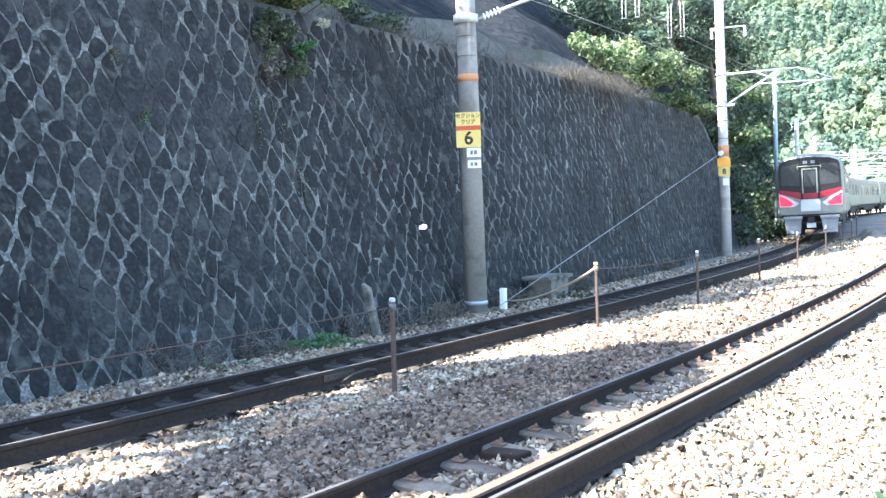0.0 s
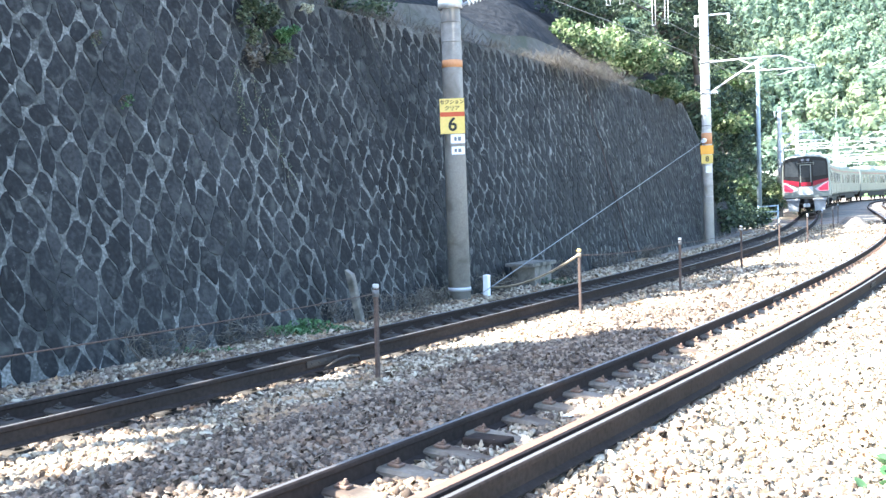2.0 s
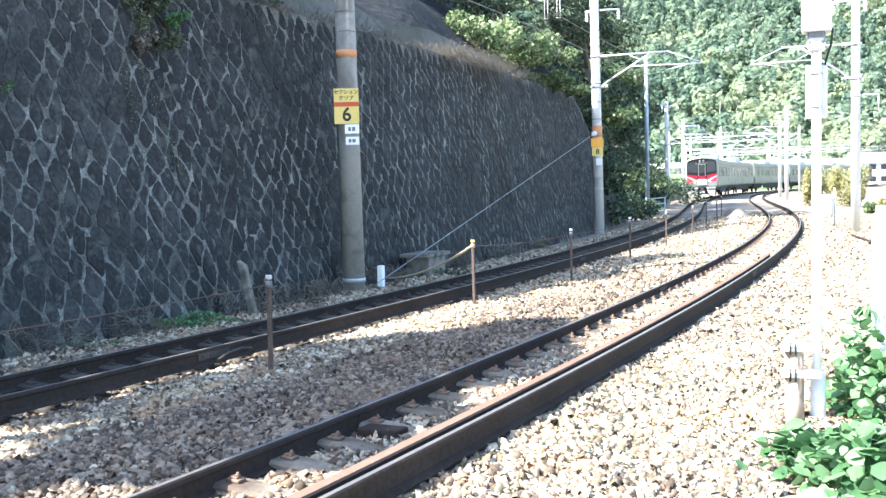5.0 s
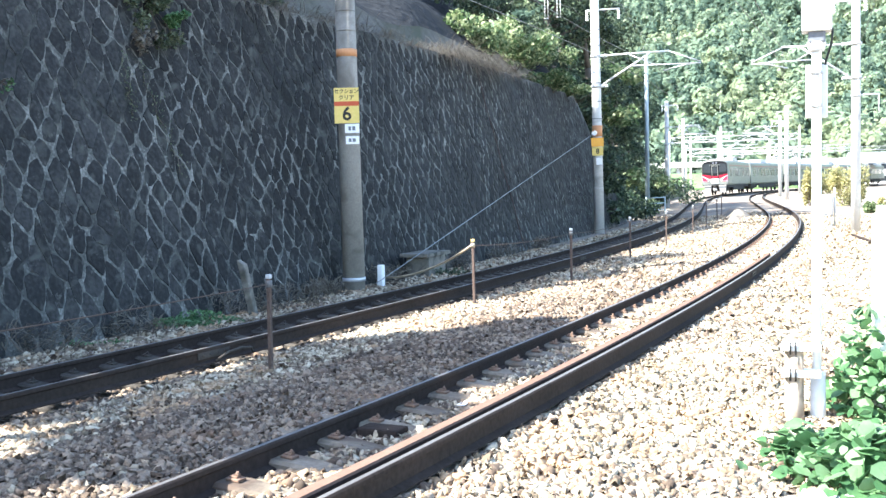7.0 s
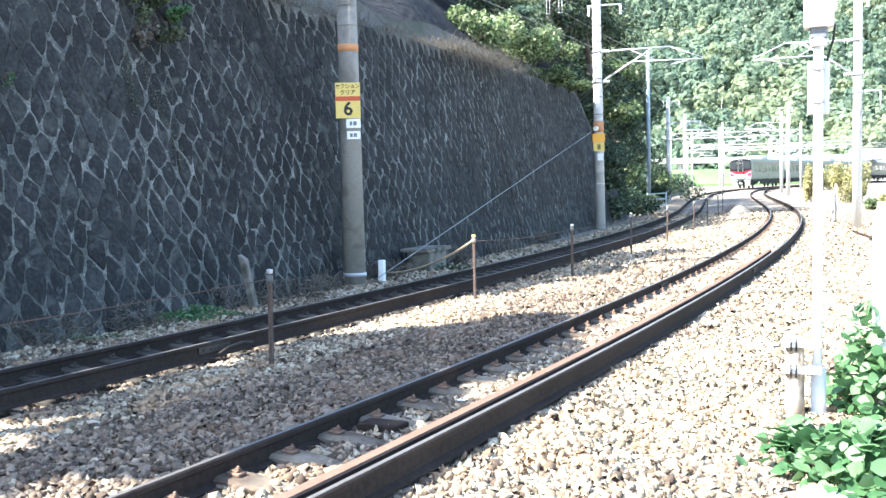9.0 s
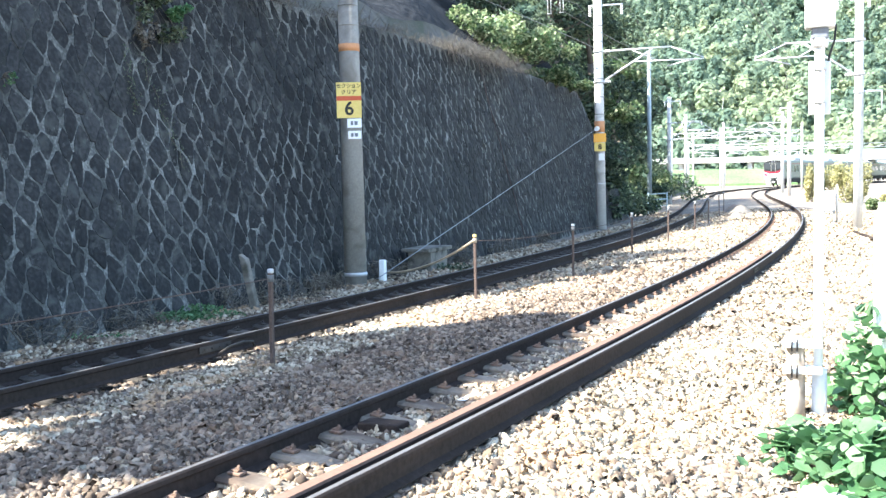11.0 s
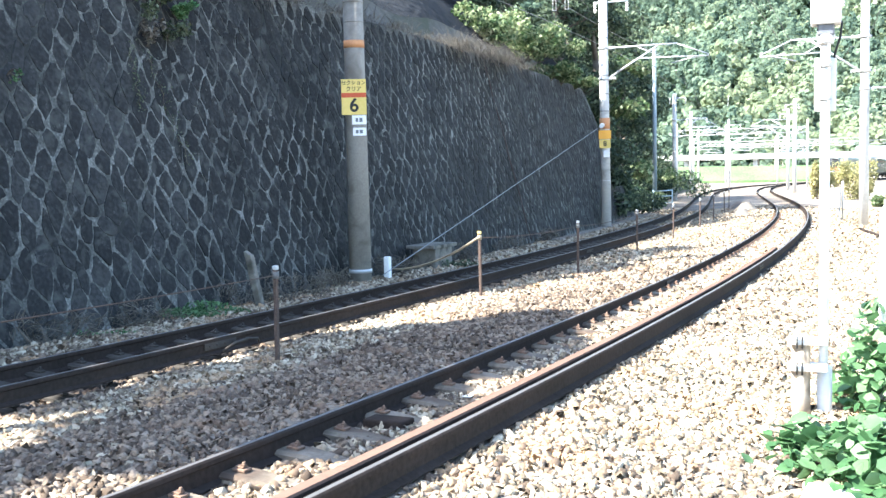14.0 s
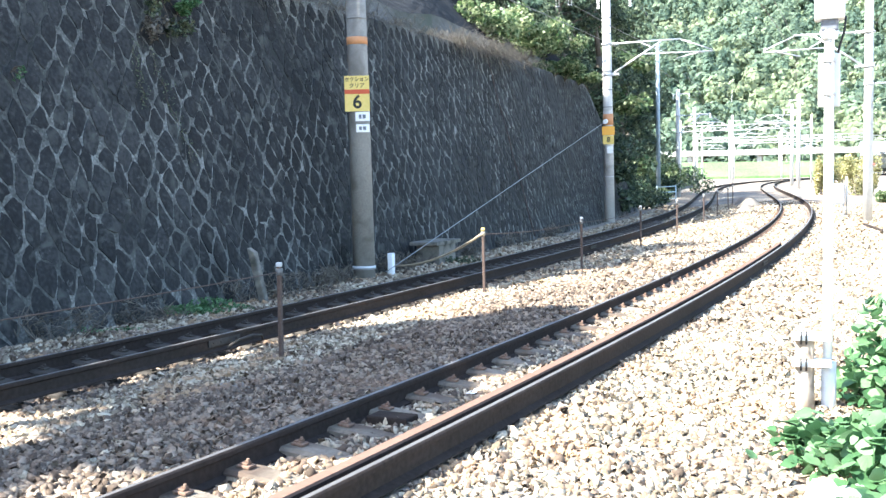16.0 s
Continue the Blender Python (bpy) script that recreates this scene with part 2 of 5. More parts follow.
_i0 = int(np.argmin(abs(S)))
_hd = H0 + np.concatenate([[0], np.cumsum(bend(S[:-1] + 0.25) * 0.5)])
_hd = _hd - _hd[_i0] + H0
_x = np.concatenate([[0], np.cumsum(-np.sin(_hd[:-1]) * 0.5)])
_y = np.concatenate([[0], np.cumsum(np.cos(_hd[:-1]) * 0.5)])
_x, _y = _x - _x[_i0] - D1 * math.cos(H0), _y - _y[_i0] - D1 * math.sin(H0)


def heading(s):
    return float(np.interp(s, S, _hd))


def at(s, off=0.0, z=0.0):
    """The place s metres along the nearer track, off metres to the left of its middle, z above its low rail."""
    h = heading(s)
    return Vector((float(np.interp(s, S, _x)) - off * math.cos(h), float(np.interp(s, S, _y)) - off * math.sin(h), z))


def frame_at(s, off=0.0, z=0.0):
    p = at(s, off, z)
    return Matrix.Translation(p) @ Matrix.Rotation(heading(s), 4, "Z")


def spot(x, y, z):
    """A pose at a place, turned with the line there."""
    return Matrix.Translation((x, y, z)) @ Matrix.Rotation(heading(float(station(x, y)[0][0])), 4, "Z")


def station(x, y):
    """For arrays of places: metres along the track and to the left of it."""
    x, y = np.atleast_1d(x).astype(float), np.atleast_1d(y).astype(float)
    s, off = np.empty_like(x), np.empty_like(x)
    for i in range(0, len(x), 4000):
        xx, yy = x[i:i + 4000, None], y[i:i + 4000, None]
        j = ((xx - _x[None, ::4]) ** 2 + (yy - _y[None, ::4]) ** 2).argmin(1) * 4
        dx, dy = xx[:, 0] - _x[j], yy[:, 0] - _y[j]
        s[i:i + 4000] = S[j] + dx * -np.sin(_hd[j]) + dy * np.cos(_hd[j])
        off[i:i + 4000] = -dx * np.cos(_hd[j]) - dy * np.sin(_hd[j])
    return s, off


def sweep(name, profile, s0, s1, step, off, z, mat, parent=None, smooth=False, roll=0.0):
    """A closed profile of (sideways to the left, up) drawn along the line at an offset."""
    ss = np.arange(s0, s1 + 1e-6, step)
    verts, faces, n = [], [], len(profile)
    for s in ss:
        for u, w in profile:
            verts.append(at(s, off + u, z + w))
    for i in range(len(ss) - 1):
        for k in range(n):
            a, b = i * n + k, i * n + (k + 1) % n
            faces.append((a, b, b + n, a + n))
    faces += [tuple(range(n))[::-1], tuple(range((len(ss) - 1) * n, len(ss) * n))]
    return mesh_part(name, verts, faces, mat, parent, smooth)


def bed(s, off):
    """Height of the ballast and ground beside the tracks, for arrays."""
    z = np.interp(off, [-40, -9, -4.2, -2.2, -1.3, -0.75, -0.4, 0.0, 0.4, 0.62, 0.75, 1.5, 2.6, 3.2, 3.7, 3.95, 5.05, 5.3, 5.9, 7.0, 9.0], [-0.9, -0.5, -0.3, -0.25, -0.19, -0.14, -0.14, -0.15, -0.182, -0.185, -0.12, -0.12, -0.21, -0.26, -0.29, -0.35, -0.39, -0.34, -0.28, -0.34, -0.45])
    return z


# ---- ground ----
def make_ground():
    def axis(lo, a, b, hi, step):
        near = list(np.arange(a, b + 1e-6, step))
        out, d = [], step
        x = a
        while x > lo:
            d *= 1.35
            x -= d
            out.append(x)
        out = out[::-1] + near
        x, d = b, step
        while x < hi:
            d *= 1.35
            x += d
            out.append(x)
        return np.array(out)
    xs, ys = axis(-2500, -9, 24, 2500, 0.3), axis(-2500, 1, 62, 2500, 0.4)
    gx, gy = np.meshgrid(xs, ys)
    s, off = station(gx.ravel(), gy.ravel())
    z = bed(s, off)
    near = (abs(gx.ravel() - 8) < 30) & (gy.ravel() < 80)
    z = z + np.where(near, 1, 0) * np.array([0.03 * noise.noise(Vector((x * 1.3, y * 1.3, 0))) for x, y in zip(gx.ravel(), gy.ravel())])
    w, h = len(xs), len(ys)
    faces = [(j * w + i, j * w + i + 1, (j + 1) * w + i + 1, (j + 1) * w + i) for j in range(h - 1) for i in range(w - 1)]
    ob = mesh_part("ground", list(zip(gx.ravel(), gy.ravel(), z)), faces, M_GROUND, smooth=True)
    tagged(ob, "pale grey and brown crushed stone ballast bed and ground", "ground", kind="structure")


make_ground()

RAIL = [(-0.072, -0.174), (0.072, -0.174), (0.072, -0.162), (0.014, -0.142), (0.010, -0.050), (0.032, -0.038), (0.032, -0.010), (0.024, -0.001), (-0.024, -0.001), (-0.032, -0.010), (-0.032, -0.038), (-0.010, -0.050), (-0.014, -0.142), (-0.072, -0.162)]
HEAD = [(0.015, -0.003), (0.015, 0.0012), (-0.016, 0.0012), (-0.016, -0.003)]


def sleeper_mesh(name, mat):
    """A concrete sleeper with a lower, narrower middle and two sloped seats."""
    verts, faces = [], []
    for u, w, top in ((-1.0, 0.24, -0.17), (-0.75, 0.24, -0.15), (-0.35, 0.23, -0.155), (0.0, 0.19, -0.18), (0.35, 0.23, -0.155), (0.75, 0.24, -0.15), (1.0, 0.24, -0.17)):
        k = w / 2
        verts += [(u, -k, -0.32), (u, k, -0.32), (u, k, top - 0.02), (u, k - 0.025, top), (u, -k + 0.025, top), (u, -k, top - 0.02)]
    for i in range(6):
        for j in range(6):
            a, b = i * 6 + j, i * 6 + (j + 1) % 6
            faces.append((a, a + 6, b + 6, b))
    faces += [tuple(range(6)), tuple(range(36, 42))[::-1]]
    me = bpy.data.meshes.new(name)
    me.from_pydata(verts, [], faces)
    me.materials.append(mat)
    return me


def clip_mesh(iron):
    bm = bmesh.new()
    box(bm, (0, 0, 0.010), (0.10, 0.08, 0.02), 0.005)
    box(bm, (-0.005, 0, 0.026), (0.06, 0.05, 0.014), 0.004)
    rod(bm, (0.012, 0, 0.02), (0.012, 0, 0.058), 0.011, 0.010, 6)
    box(bm, (0.012, 0, 0.038), (0.028, 0.028, 0.014))
    me = bpy.data.meshes.new("fastening")
    bm.to_mesh(me)
    bm.free()
    me.materials.append(iron)
    return me


def make_track(number, middle, low, s_end, sleepers_to, guard):
    track = thing("track_%d" % number, pose(0, 0, 0), "narrow gauge railway track of dark rusty rails on concrete sleepers", "railway track", kind="structure")
    for name, off, z in (("rail", middle + 0.566, low), ("rail", middle - 0.566, low + CANT)):
        rail = sweep(name, RAIL, -6, s_end, 1.0, off, z, M_RAIL, track)
        h = sweep("rail_head", HEAD, -6, s_end, 1.0, off, z, M_HEAD, rail)
        h["label"] = "polished running surface"
    if guard:
        sweep("guard_rail", [(-0.075, -0.185), (0.055, -0.185), (0.05, -0.172), (0.022, -0.16), (0.022, -0.004), (0.018, 0.0), (-0.056, 0.0), (-0.061, -0.006), (-0.061, -0.15), (-0.075, -0.172)], -6, 23.4, 1.0, middle - 0.566 + 0.165, low + CANT - 0.004, M_RAIL, track)
        # rusty top strip painted in its sunlit tone; the dark body stands for shade
        guard_top = sweep("guard_rail_top", [(0.021, -0.002), (0.019, 0.003), (-0.059, 0.003), (-0.063, -0.014), (-0.0605, -0.014)], -6, 23.4, 1.0, middle - 0.566 + 0.165, low + CANT - 0.004, M_GUARD, track)
        guard_top["label"] = "rust orange top of the guard rail, with sunlight in its colour"
    return track


track_1 = make_track(1, 0.0, 0.0, 230, 50, True)
track_2 = make_track(2, APART, DROP2, 230, 40, False)


# ---- retaining wall ----
def foot(s):
    return float(np.interp(s, [-30, 0, 10, 42], [6.95, 6.95, 6.95, 6.98]))


BATTER, WALL_FOOT, WALL_HIGH, WALL_END = 0.22, -0.45, 5.65, 42.6
WALL_TAIL = 50.0


def wall_top(s):
    """Height of the wall, which falls away to the ground past its end."""
    return float(np.interp(s, [WALL_END, WALL_END + 2.6, WALL_TAIL], [WALL_HIGH, 3.7, 0.25]))


def on_wall(s, h, out=0.0):
    """A place on the wall's face, h above its foot, out of it by so much."""
    return at(s, foot(s) + BATTER * h - out, WALL_FOOT + h + out * BATTER)


def make_wall():
    ss = np.arange(-14, WALL_TAIL + 0.01, 0.5)
    hs = np.linspace(0, 1, 12)
    verts, faces = [], []
    n = len(hs) + 2
    for s in ss:
        for h in hs:
            verts.append(on_wall(s, h * wall_top(s)))
        verts.append(at(s, foot(s) + BATTER * wall_top(s) + 0.45, WALL_FOOT + wall_top(s)))
        verts.append(at(s, foot(s) + BATTER * wall_top(s) + 0.45, WALL_FOOT))
    for i in range(len(ss) - 1):
        for k in range(n):
            a, b = i * n + k, i * n + (k + 1) % n
            faces.append((a, b, b + n, a + n))
    faces += [tuple(range(n))[::-1], tuple(range((len(ss) - 1) * n, len(ss) * n))]
    ob = mesh_part("wall_retaining", verts, faces, M_MORTAR)
    return tagged(ob, "battered retaining wall of dark diamond laid stones with pale mortar joints", "retaining wall", kind="structure")


wall = make_wall()


# ---- hillside above the wall ----
def slope_point(s, u):
    """A place on the hillside, u metres back from its lower edge."""
    if s < WALL_END + 1:
        off, z = foot(s) + BATTER * WALL_HIGH + 0.1 + u, WALL_FOOT + WALL_HIGH - 0.03
    else:
        off, z = 7.4 + u, -0.45
    rise = 0.85 * u if u > 0.6 else 0.25 * u
    bump_ = noise.noise(Vector((s * 0.25, u * 0.3, 3))) * min(u, 2.0) * 0.5
    return at(s, off, z + rise + bump_)


def make_hillside():
    ss = np.concatenate([np.arange(-16, WALL_END + 0.9, 0.8), [WALL_END + 0.95, WALL_END + 1.05], np.arange(WALL_END + 2, 120, 2.0)])
    us = np.array([0, 0.3, 0.6, 1, 1.5, 2, 3, 4, 5, 6.5, 8, 10, 13, 17, 24])
    for name, part_us, mat, label in (("hillside", us[:4], M_SOIL, "dry grey brown earth bank on top of the stone wall"), ("rock_slope", us[3:], M_ROCK, "sprayed rock slope above the earth bank, its shade put into the dark colour")):
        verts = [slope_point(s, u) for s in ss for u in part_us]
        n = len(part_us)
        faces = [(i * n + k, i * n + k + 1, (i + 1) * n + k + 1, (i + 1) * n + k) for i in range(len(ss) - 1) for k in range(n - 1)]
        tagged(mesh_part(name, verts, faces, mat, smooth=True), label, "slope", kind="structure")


make_hillside()


# ---- wooded mountain far behind ----
def mountain_point(az, k):
    d = 270 + 420 * k
    ridge = 0.8 + 0.2 * math.sin(az * 3.1 + 0.6) + 0.15 * noise.noise(Vector((az * 6, k * 3, 0)))
    return Vector((d * math.sin(az), d * math.cos(az), -2 + 190 * ridge * k ** 1.1 + 6 * noise.noise(Vector((az * 14, k * 8, 1)))))


def make_mountain():
    azs, ks = np.linspace(radians(-30), radians(62), 90), np.linspace(0, 1, 30)
    verts = [mountain_point(a, k) for a in azs for k in ks]
    n = len(ks)
    faces = [(i * n + k, (i + 1) * n + k, (i + 1) * n + k + 1, i * n + k + 1) for i in range(len(azs) - 1) for k in range(n - 1)]
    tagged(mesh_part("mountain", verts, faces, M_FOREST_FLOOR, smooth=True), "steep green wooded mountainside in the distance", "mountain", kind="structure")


make_mountain()


# ---- leaves ----
def leaf_cloud(name, centres, size, mat, parent=None, flat=0.0, rng=None, slim=0.55, outward=None):
    """Many small folded leaves, each an island of its own, turned at random."""
    rng = rng or np.random.default_rng(3)
    c = np.asarray(centres, float)
    n = len(c)
    d = rng.normal(size=(n, 3))
    d[:, 2] = np.abs(d[:, 2]) + flat
    if outward is not None:
        d = np.asarray(outward) + d * 0.13
    d /= np.linalg.norm(d, axis=1)[:, None]
    a = rng.normal(size=(n, 3))
    a -= (a * d).sum(1)[:, None] * d
    a /= np.linalg.norm(a, axis=1)[:, None]
    b = np.cross(d, a)
    size = np.asarray(size) * rng.uniform(0.65, 1.35, n) if np.ndim(size) == 0 else np.asarray(size)
    L = size[:, None]
    v = np.stack([c - a * L * 0.5, c - b * L * slim * 0.5 + d * L * 0.08, c + a * L * 0.55, c + b * L * slim * 0.5 + d * L * 0.08], 1).reshape(-1, 3)
    idx = np.arange(n * 4, dtype=np.int32)
    me = bpy.data.meshes.new(name)
    me.vertices.add(n * 4)
    me.vertices.foreach_set("co", v.ravel())
    me.loops.add(n * 4)
    me.loops.foreach_set("vertex_index", idx)
    me.polygons.add(n)
    me.polygons.foreach_set("loop_start", np.arange(0, n * 4, 4, dtype=np.int32))
    me.update(calc_edges=True)
    me.materials.append(mat)
    ob = new(name, me)
    ob.parent = parent
    return ob


def clump_points(rng, centre, radii, n, shell=0.55):
    d = rng.normal(size=(n, 3))
    d /= np.linalg.norm(d, axis=1)[:, None]
    r = shell + (1 - shell) * rng.random(n) ** 0.5
    return np.asarray(centre) + d * r[:, None] * np.asarray(radii)


def make_forest():
    """Crowns of several lumps each, whose leaves face out of their lump."""
    rng = np.random.default_rng(11)
    kinds = [([], [], []), ([], [], []), ([], [], [])]
    for i in range(2500):
        az, k = rng.uniform(radians(4.5), radians(28)), rng.random() * 0.66
        p = mountain_point(az, k)
        patch = noise.noise(Vector((p.x * 0.025, p.y * 0.025, 5))) + rng.normal() * 0.28
        which = 1 if patch > 0.30 else 2 if patch < -0.12 else 0
        h = rng.uniform(5, 10.5) * (1.15 if which == 2 else 1.0)
        w = h * (rng.uniform(0.22, 0.30) if which == 2 else rng.uniform(0.36, 0.55))
        lumps = 6 if which == 2 else 7
        for j in range(lumps):
            if which == 2:
                r = w * (1.05 - 0.8 * j / lumps)
                c = np.array((p.x + rng.normal() * 0.2, p.y + rng.normal() * 0.2, p.z + h * (0.22 + 0.85 * j / lumps)))
                shape = (r, r, h * 0.14)
            else:
                a, q = rng.uniform(0, 6.28), w * 0.62 * rng.random() ** 0.5
                r = w * rng.uniform(0.38, 0.62)
                c = np.array((p.x + q * math.cos(a), p.y + q * math.sin(a), p.z + h * rng.uniform(0.35, 0.9)))
                shape = (r, r, r * 0.85)
            m = 17
            pts = clump_points(rng, c, shape, m, 0.8)
            out = (pts - c) / np.array(shape)
            kinds[which][0].append(pts)
            kinds[which][1].append(rng.uniform(0.95, 1.95, m))
            kinds[which][2].append(out / np.linalg.norm(out, axis=1)[:, None])
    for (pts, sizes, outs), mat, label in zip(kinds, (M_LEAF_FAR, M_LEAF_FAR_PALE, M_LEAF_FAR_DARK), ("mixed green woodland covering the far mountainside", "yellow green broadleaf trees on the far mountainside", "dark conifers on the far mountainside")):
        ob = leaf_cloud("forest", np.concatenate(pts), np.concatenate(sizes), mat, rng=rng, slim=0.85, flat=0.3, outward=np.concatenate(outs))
        tagged(ob, label, "forest", kind="stuff")
    bm = bmesh.new()
    for i in range(30):
        p = mountain_point(rng.uniform(radians(8), radians(27)), rng.uniform(0.1, 0.6))
        rod(bm, p, p + Vector((rng.normal() * 0.5, rng.normal() * 0.5, rng.uniform(6, 10))), 0.13, 0.05, 5)
    tagged(part("bare_trunks", bm, M_POLE_PALE), "pale bare trunks standing among the far trees", "forest", kind="stuff")


make_forest()


def make_tree(p, height, spread, leaves, mat, label, seed, leaf=0.16, lean=(0, 0), low=0.25, name="tree"):
    """A tapered trunk with limbs and clumps of leaves at the limbs' ends."""
    rng = np.random.default_rng(seed)
    tree = thing(name, Matrix.Translation(p), label, name)
    bm = bmesh.new()
    top = Vector((lean[0] * height, lean[1] * height, height * 0.85))
    pts = [top * (i / 6) + Vector((rng.normal() * 0.06, rng.normal() * 0.06, 0)) * i for i in range(7)]
    r0 = 0.03 * height
    for i in range(6):
        rod(bm, pts[i], pts[i + 1], r0 * (1 - i / 7), r0 * (1 - (i + 1) / 7), 8)
    tips = []
    for i in range(14):
        k = rng.uniform(low, 1.0)
        base = top * k
        ang = rng.uniform(0, 2 * math.pi)
        reach = spread * (1.15 - 0.6 * k) * rng.uniform(0.55, 1.1)
        tip = base + Vector((math.cos(ang) * reach, math.sin(ang) * reach, reach * rng.uniform(0.1, 0.6)))
        rod(bm, base, tip, r0 * 0.35 * (1.1 - k * 0.6), r0 * 0.08, 5)
        tips += [base.lerp(tip, 0.65), tip]
    part("trunk", bm, M_BARK, tree)
    c = []
    for tip in tips + [top] * 2:
        r = spread * rng.uniform(0.26, 0.46)
        c.append(clump_points(rng, tip, (r, r, r * 0.7), leaves // 30, 0.2))
    leaf_cloud("crown", np.concatenate(c), leaf, mat, tree, rng=rng, flat=0.2)
    return tree


def make_bush(p, radii, leaves, mat, label, seed, leaf=0.12, name="bush", flat=0.2, slim=0.55):
    rng = np.random.default_rng(seed)
    bush = thing(name, Matrix.Translation(p), label, name)
    bm = bmesh.new()
    c = []
    for i in range(9):
        d = Vector((rng.normal() * radii[0] * 0.5, rng.normal() * radii[1] * 0.5, radii[2] * rng.uniform(0.35, 1.0)))
        rod(bm, (0, 0, -0.15), d, 0.02, 0.006, 5)
        c.append(clump_points(rng, d, (radii[0] * 0.45, radii[1] * 0.45, radii[2] * 0.4), leaves // 9, 0.2))
    part("stem", bm, M_BARK, bush)["kind"] = "stuff"
    leaf_cloud("foliage", np.concatenate(c), leaf, mat, bush, rng=rng, flat=flat, slim=slim)
    return bush


# ---- trees and undergrowth on the slope ----
def on_slope(s, u, up=0.0):
    return slope_point(s, u) + Vector((0, 0, up))


# dense small trees added out of view along the wall's top to shade the track
for i, (s, u, h, w, low) in enumerate(((-4.2, 0.0, 3.3, 1.1, 2.2), (-2.8, -0.1, 3.7, 1.1, 2.6), (-1.0, 0.0, 5.6, 1.3, 3.2), (0.5, -0.1, 5.8, 1.3, 3.3), (2.0, 0.0, 5.75, 1.35, 1.8), (3.5, -0.1, 5.8, 1.3, 1.7), (5.0, 0.1, 5.3, 1.1, 2.0))):
    make_tree(on_slope(s, u, 0.0), h, w, 10500, M_LEAF_DARK, "unseen dense evergreen tree added above the stone wall to shade the track", 40 + i, 0.31, low=low / h)
# more trees added above the view, to dim the first pole and the wall
for i, (s, u, h, w) in enumerate(((14.0, 0.7, 3.2, 1.2), (10.5, 2.8, 3.0, 1.3), (-14.0, 2.5, 7.5, 2.6), (13.5, 4.0, 4.2, 1.9), (16.5, 3.8, 4.4, 1.9))):
    make_tree(on_slope(s, u, -0.2), h, w, 4200, M_LEAF_DARK, "unseen evergreen tree added on the slope to shade the pole and wall", 50 + i, 0.2)
# wood beyond the end of the wall and on the slope
for i, (s, u, h, w, m) in enumerate(((44.5, 0.6, 6.0, 1.7, 0), (46.5, 2.6, 12.5, 2.6, 0), (49.5, 1.4, 11.5, 2.3, 0), (52.0, 2.8, 13.0, 2.8, 0), (55.5, 1.0, 8.5, 2.0, 1), (59.3, 2.2, 9.5, 2.7, 0), (63.2, 2.4, 10.0, 2.8, 0), (67.0, 2.6, 10.0, 2.8, 0), (71.0, 2.6, 10.0, 2.8, 0), (75.2, 2.6, 9.5, 2.8, 0), (79.4, 3.0, 7.0, 2.3, 0), (83.6, 3.2, 5.5, 2.0, 0), (88.0, 3.4, 4.5, 1.8, 0), (96.0, 3.6, 3.5, 1.6, 0), (36.0, 8.6, 4.5, 2.2, 0), (30.0, 9.0, 4.5, 2.2, 0), (43.5, 5.0, 6.5, 2.4, 0), (47.5, 6.5, 11.5, 3.0, 0), (56.0, 7.0, 9.0, 3.0, 0))):
    make_tree(on_slope(s, u, -0.3), h, w, 5000, (M_LEAF_DARK, M_LEAF_BRIGHT)[m], ("dark evergreen tree on the steep slope", "light green broadleaf tree beside the railway")[m], 70 + i, 0.2 if s < 55 else 0.3, low=0.08)
for i, (s, u, r, m, leaf) in enumerate(((33.4, 1.0, (1.2, 0.9, 1.1), 1, 0.17), (35.8, 0.7, (1.5, 1.0, 1.1), 1, 0.16), (37.6, 1.0, (1.3, 0.8, 0.9), 1, 0.16), (41.4, 1.6, (1.1, 0.8, 1.0), 1, 0.16), (36.5, 2.2, (1.6, 1.4, 1.6), 0, 0.17), (17.0, 0.5, (1.1, 0.8, 0.6), 0, 0.10), (14.2, 0.2, (0.9, 0.6, 0.6), 1, 0.10), (12.0, 0.3, (1.2, 0.8, 0.9), 0, 0.10), (20.2, 3.2, (1.5, 1.2, 1.1), 0, 0.14), (43.2, 1.6, (0.9, 0.9, 1.5), 0, 0.15), (45.5, 1.0, (1.0, 0.8, 1.3), 0, 0.15), (48.5, 0.7, (1.3, 0.8, 1.4), 0, 0.16), (52.5, 0.0, (1.5, 0.9, 1.3), 0, 0.16), (58.0, 0.2, (1.6, 0.9, 1.2), 1, 0.18), (66.0, 0.4, (2.0, 1.0, 1.3), 0, 0.2), (73.0, 0.3, (2.2, 1.2, 1.8), 1, 0.2), (79.0, 0.2, (2.4, 1.2, 2.0), 0, 0.22), (86.0, 0.3, (2.6, 1.3, 2.0), 1, 0.22), (93.0, 1.6, (2.4, 1.2, 1.8), 0, 0.22), (39.3, 0.2, (0.9, 0.5, 0.45), 1, 0.14), (40.8, 0.1, (0.9, 0.5, 0.5), 1, 0.14), (42.2, 0.3, (0.9, 0.7, 0.9), 0, 0.15), (38.4, 1.5, (1.3, 0.9, 0.9), 1, 0.15), (40.2, 1.3, (1.2, 0.9, 0.9), 1, 0.15), (36.6, 0.0, (0.9, 0.3, 0.5), 1, 0.13), (38.2, -0.05, (1.0, 0.3, 0.55), 1, 0.13), (42.6, -0.05, (0.8, 0.5, 0.7), 0, 0.13))):
    make_bush(on_slope(s, u, -0.1), r, 2400, (M_LEAF_DARK, M_LEAF_BRIGHT)[m], ("dark green shrub on the slope edge", "sunlit light green shrub overhanging the stone wall")[m], 120 + i, leaf)
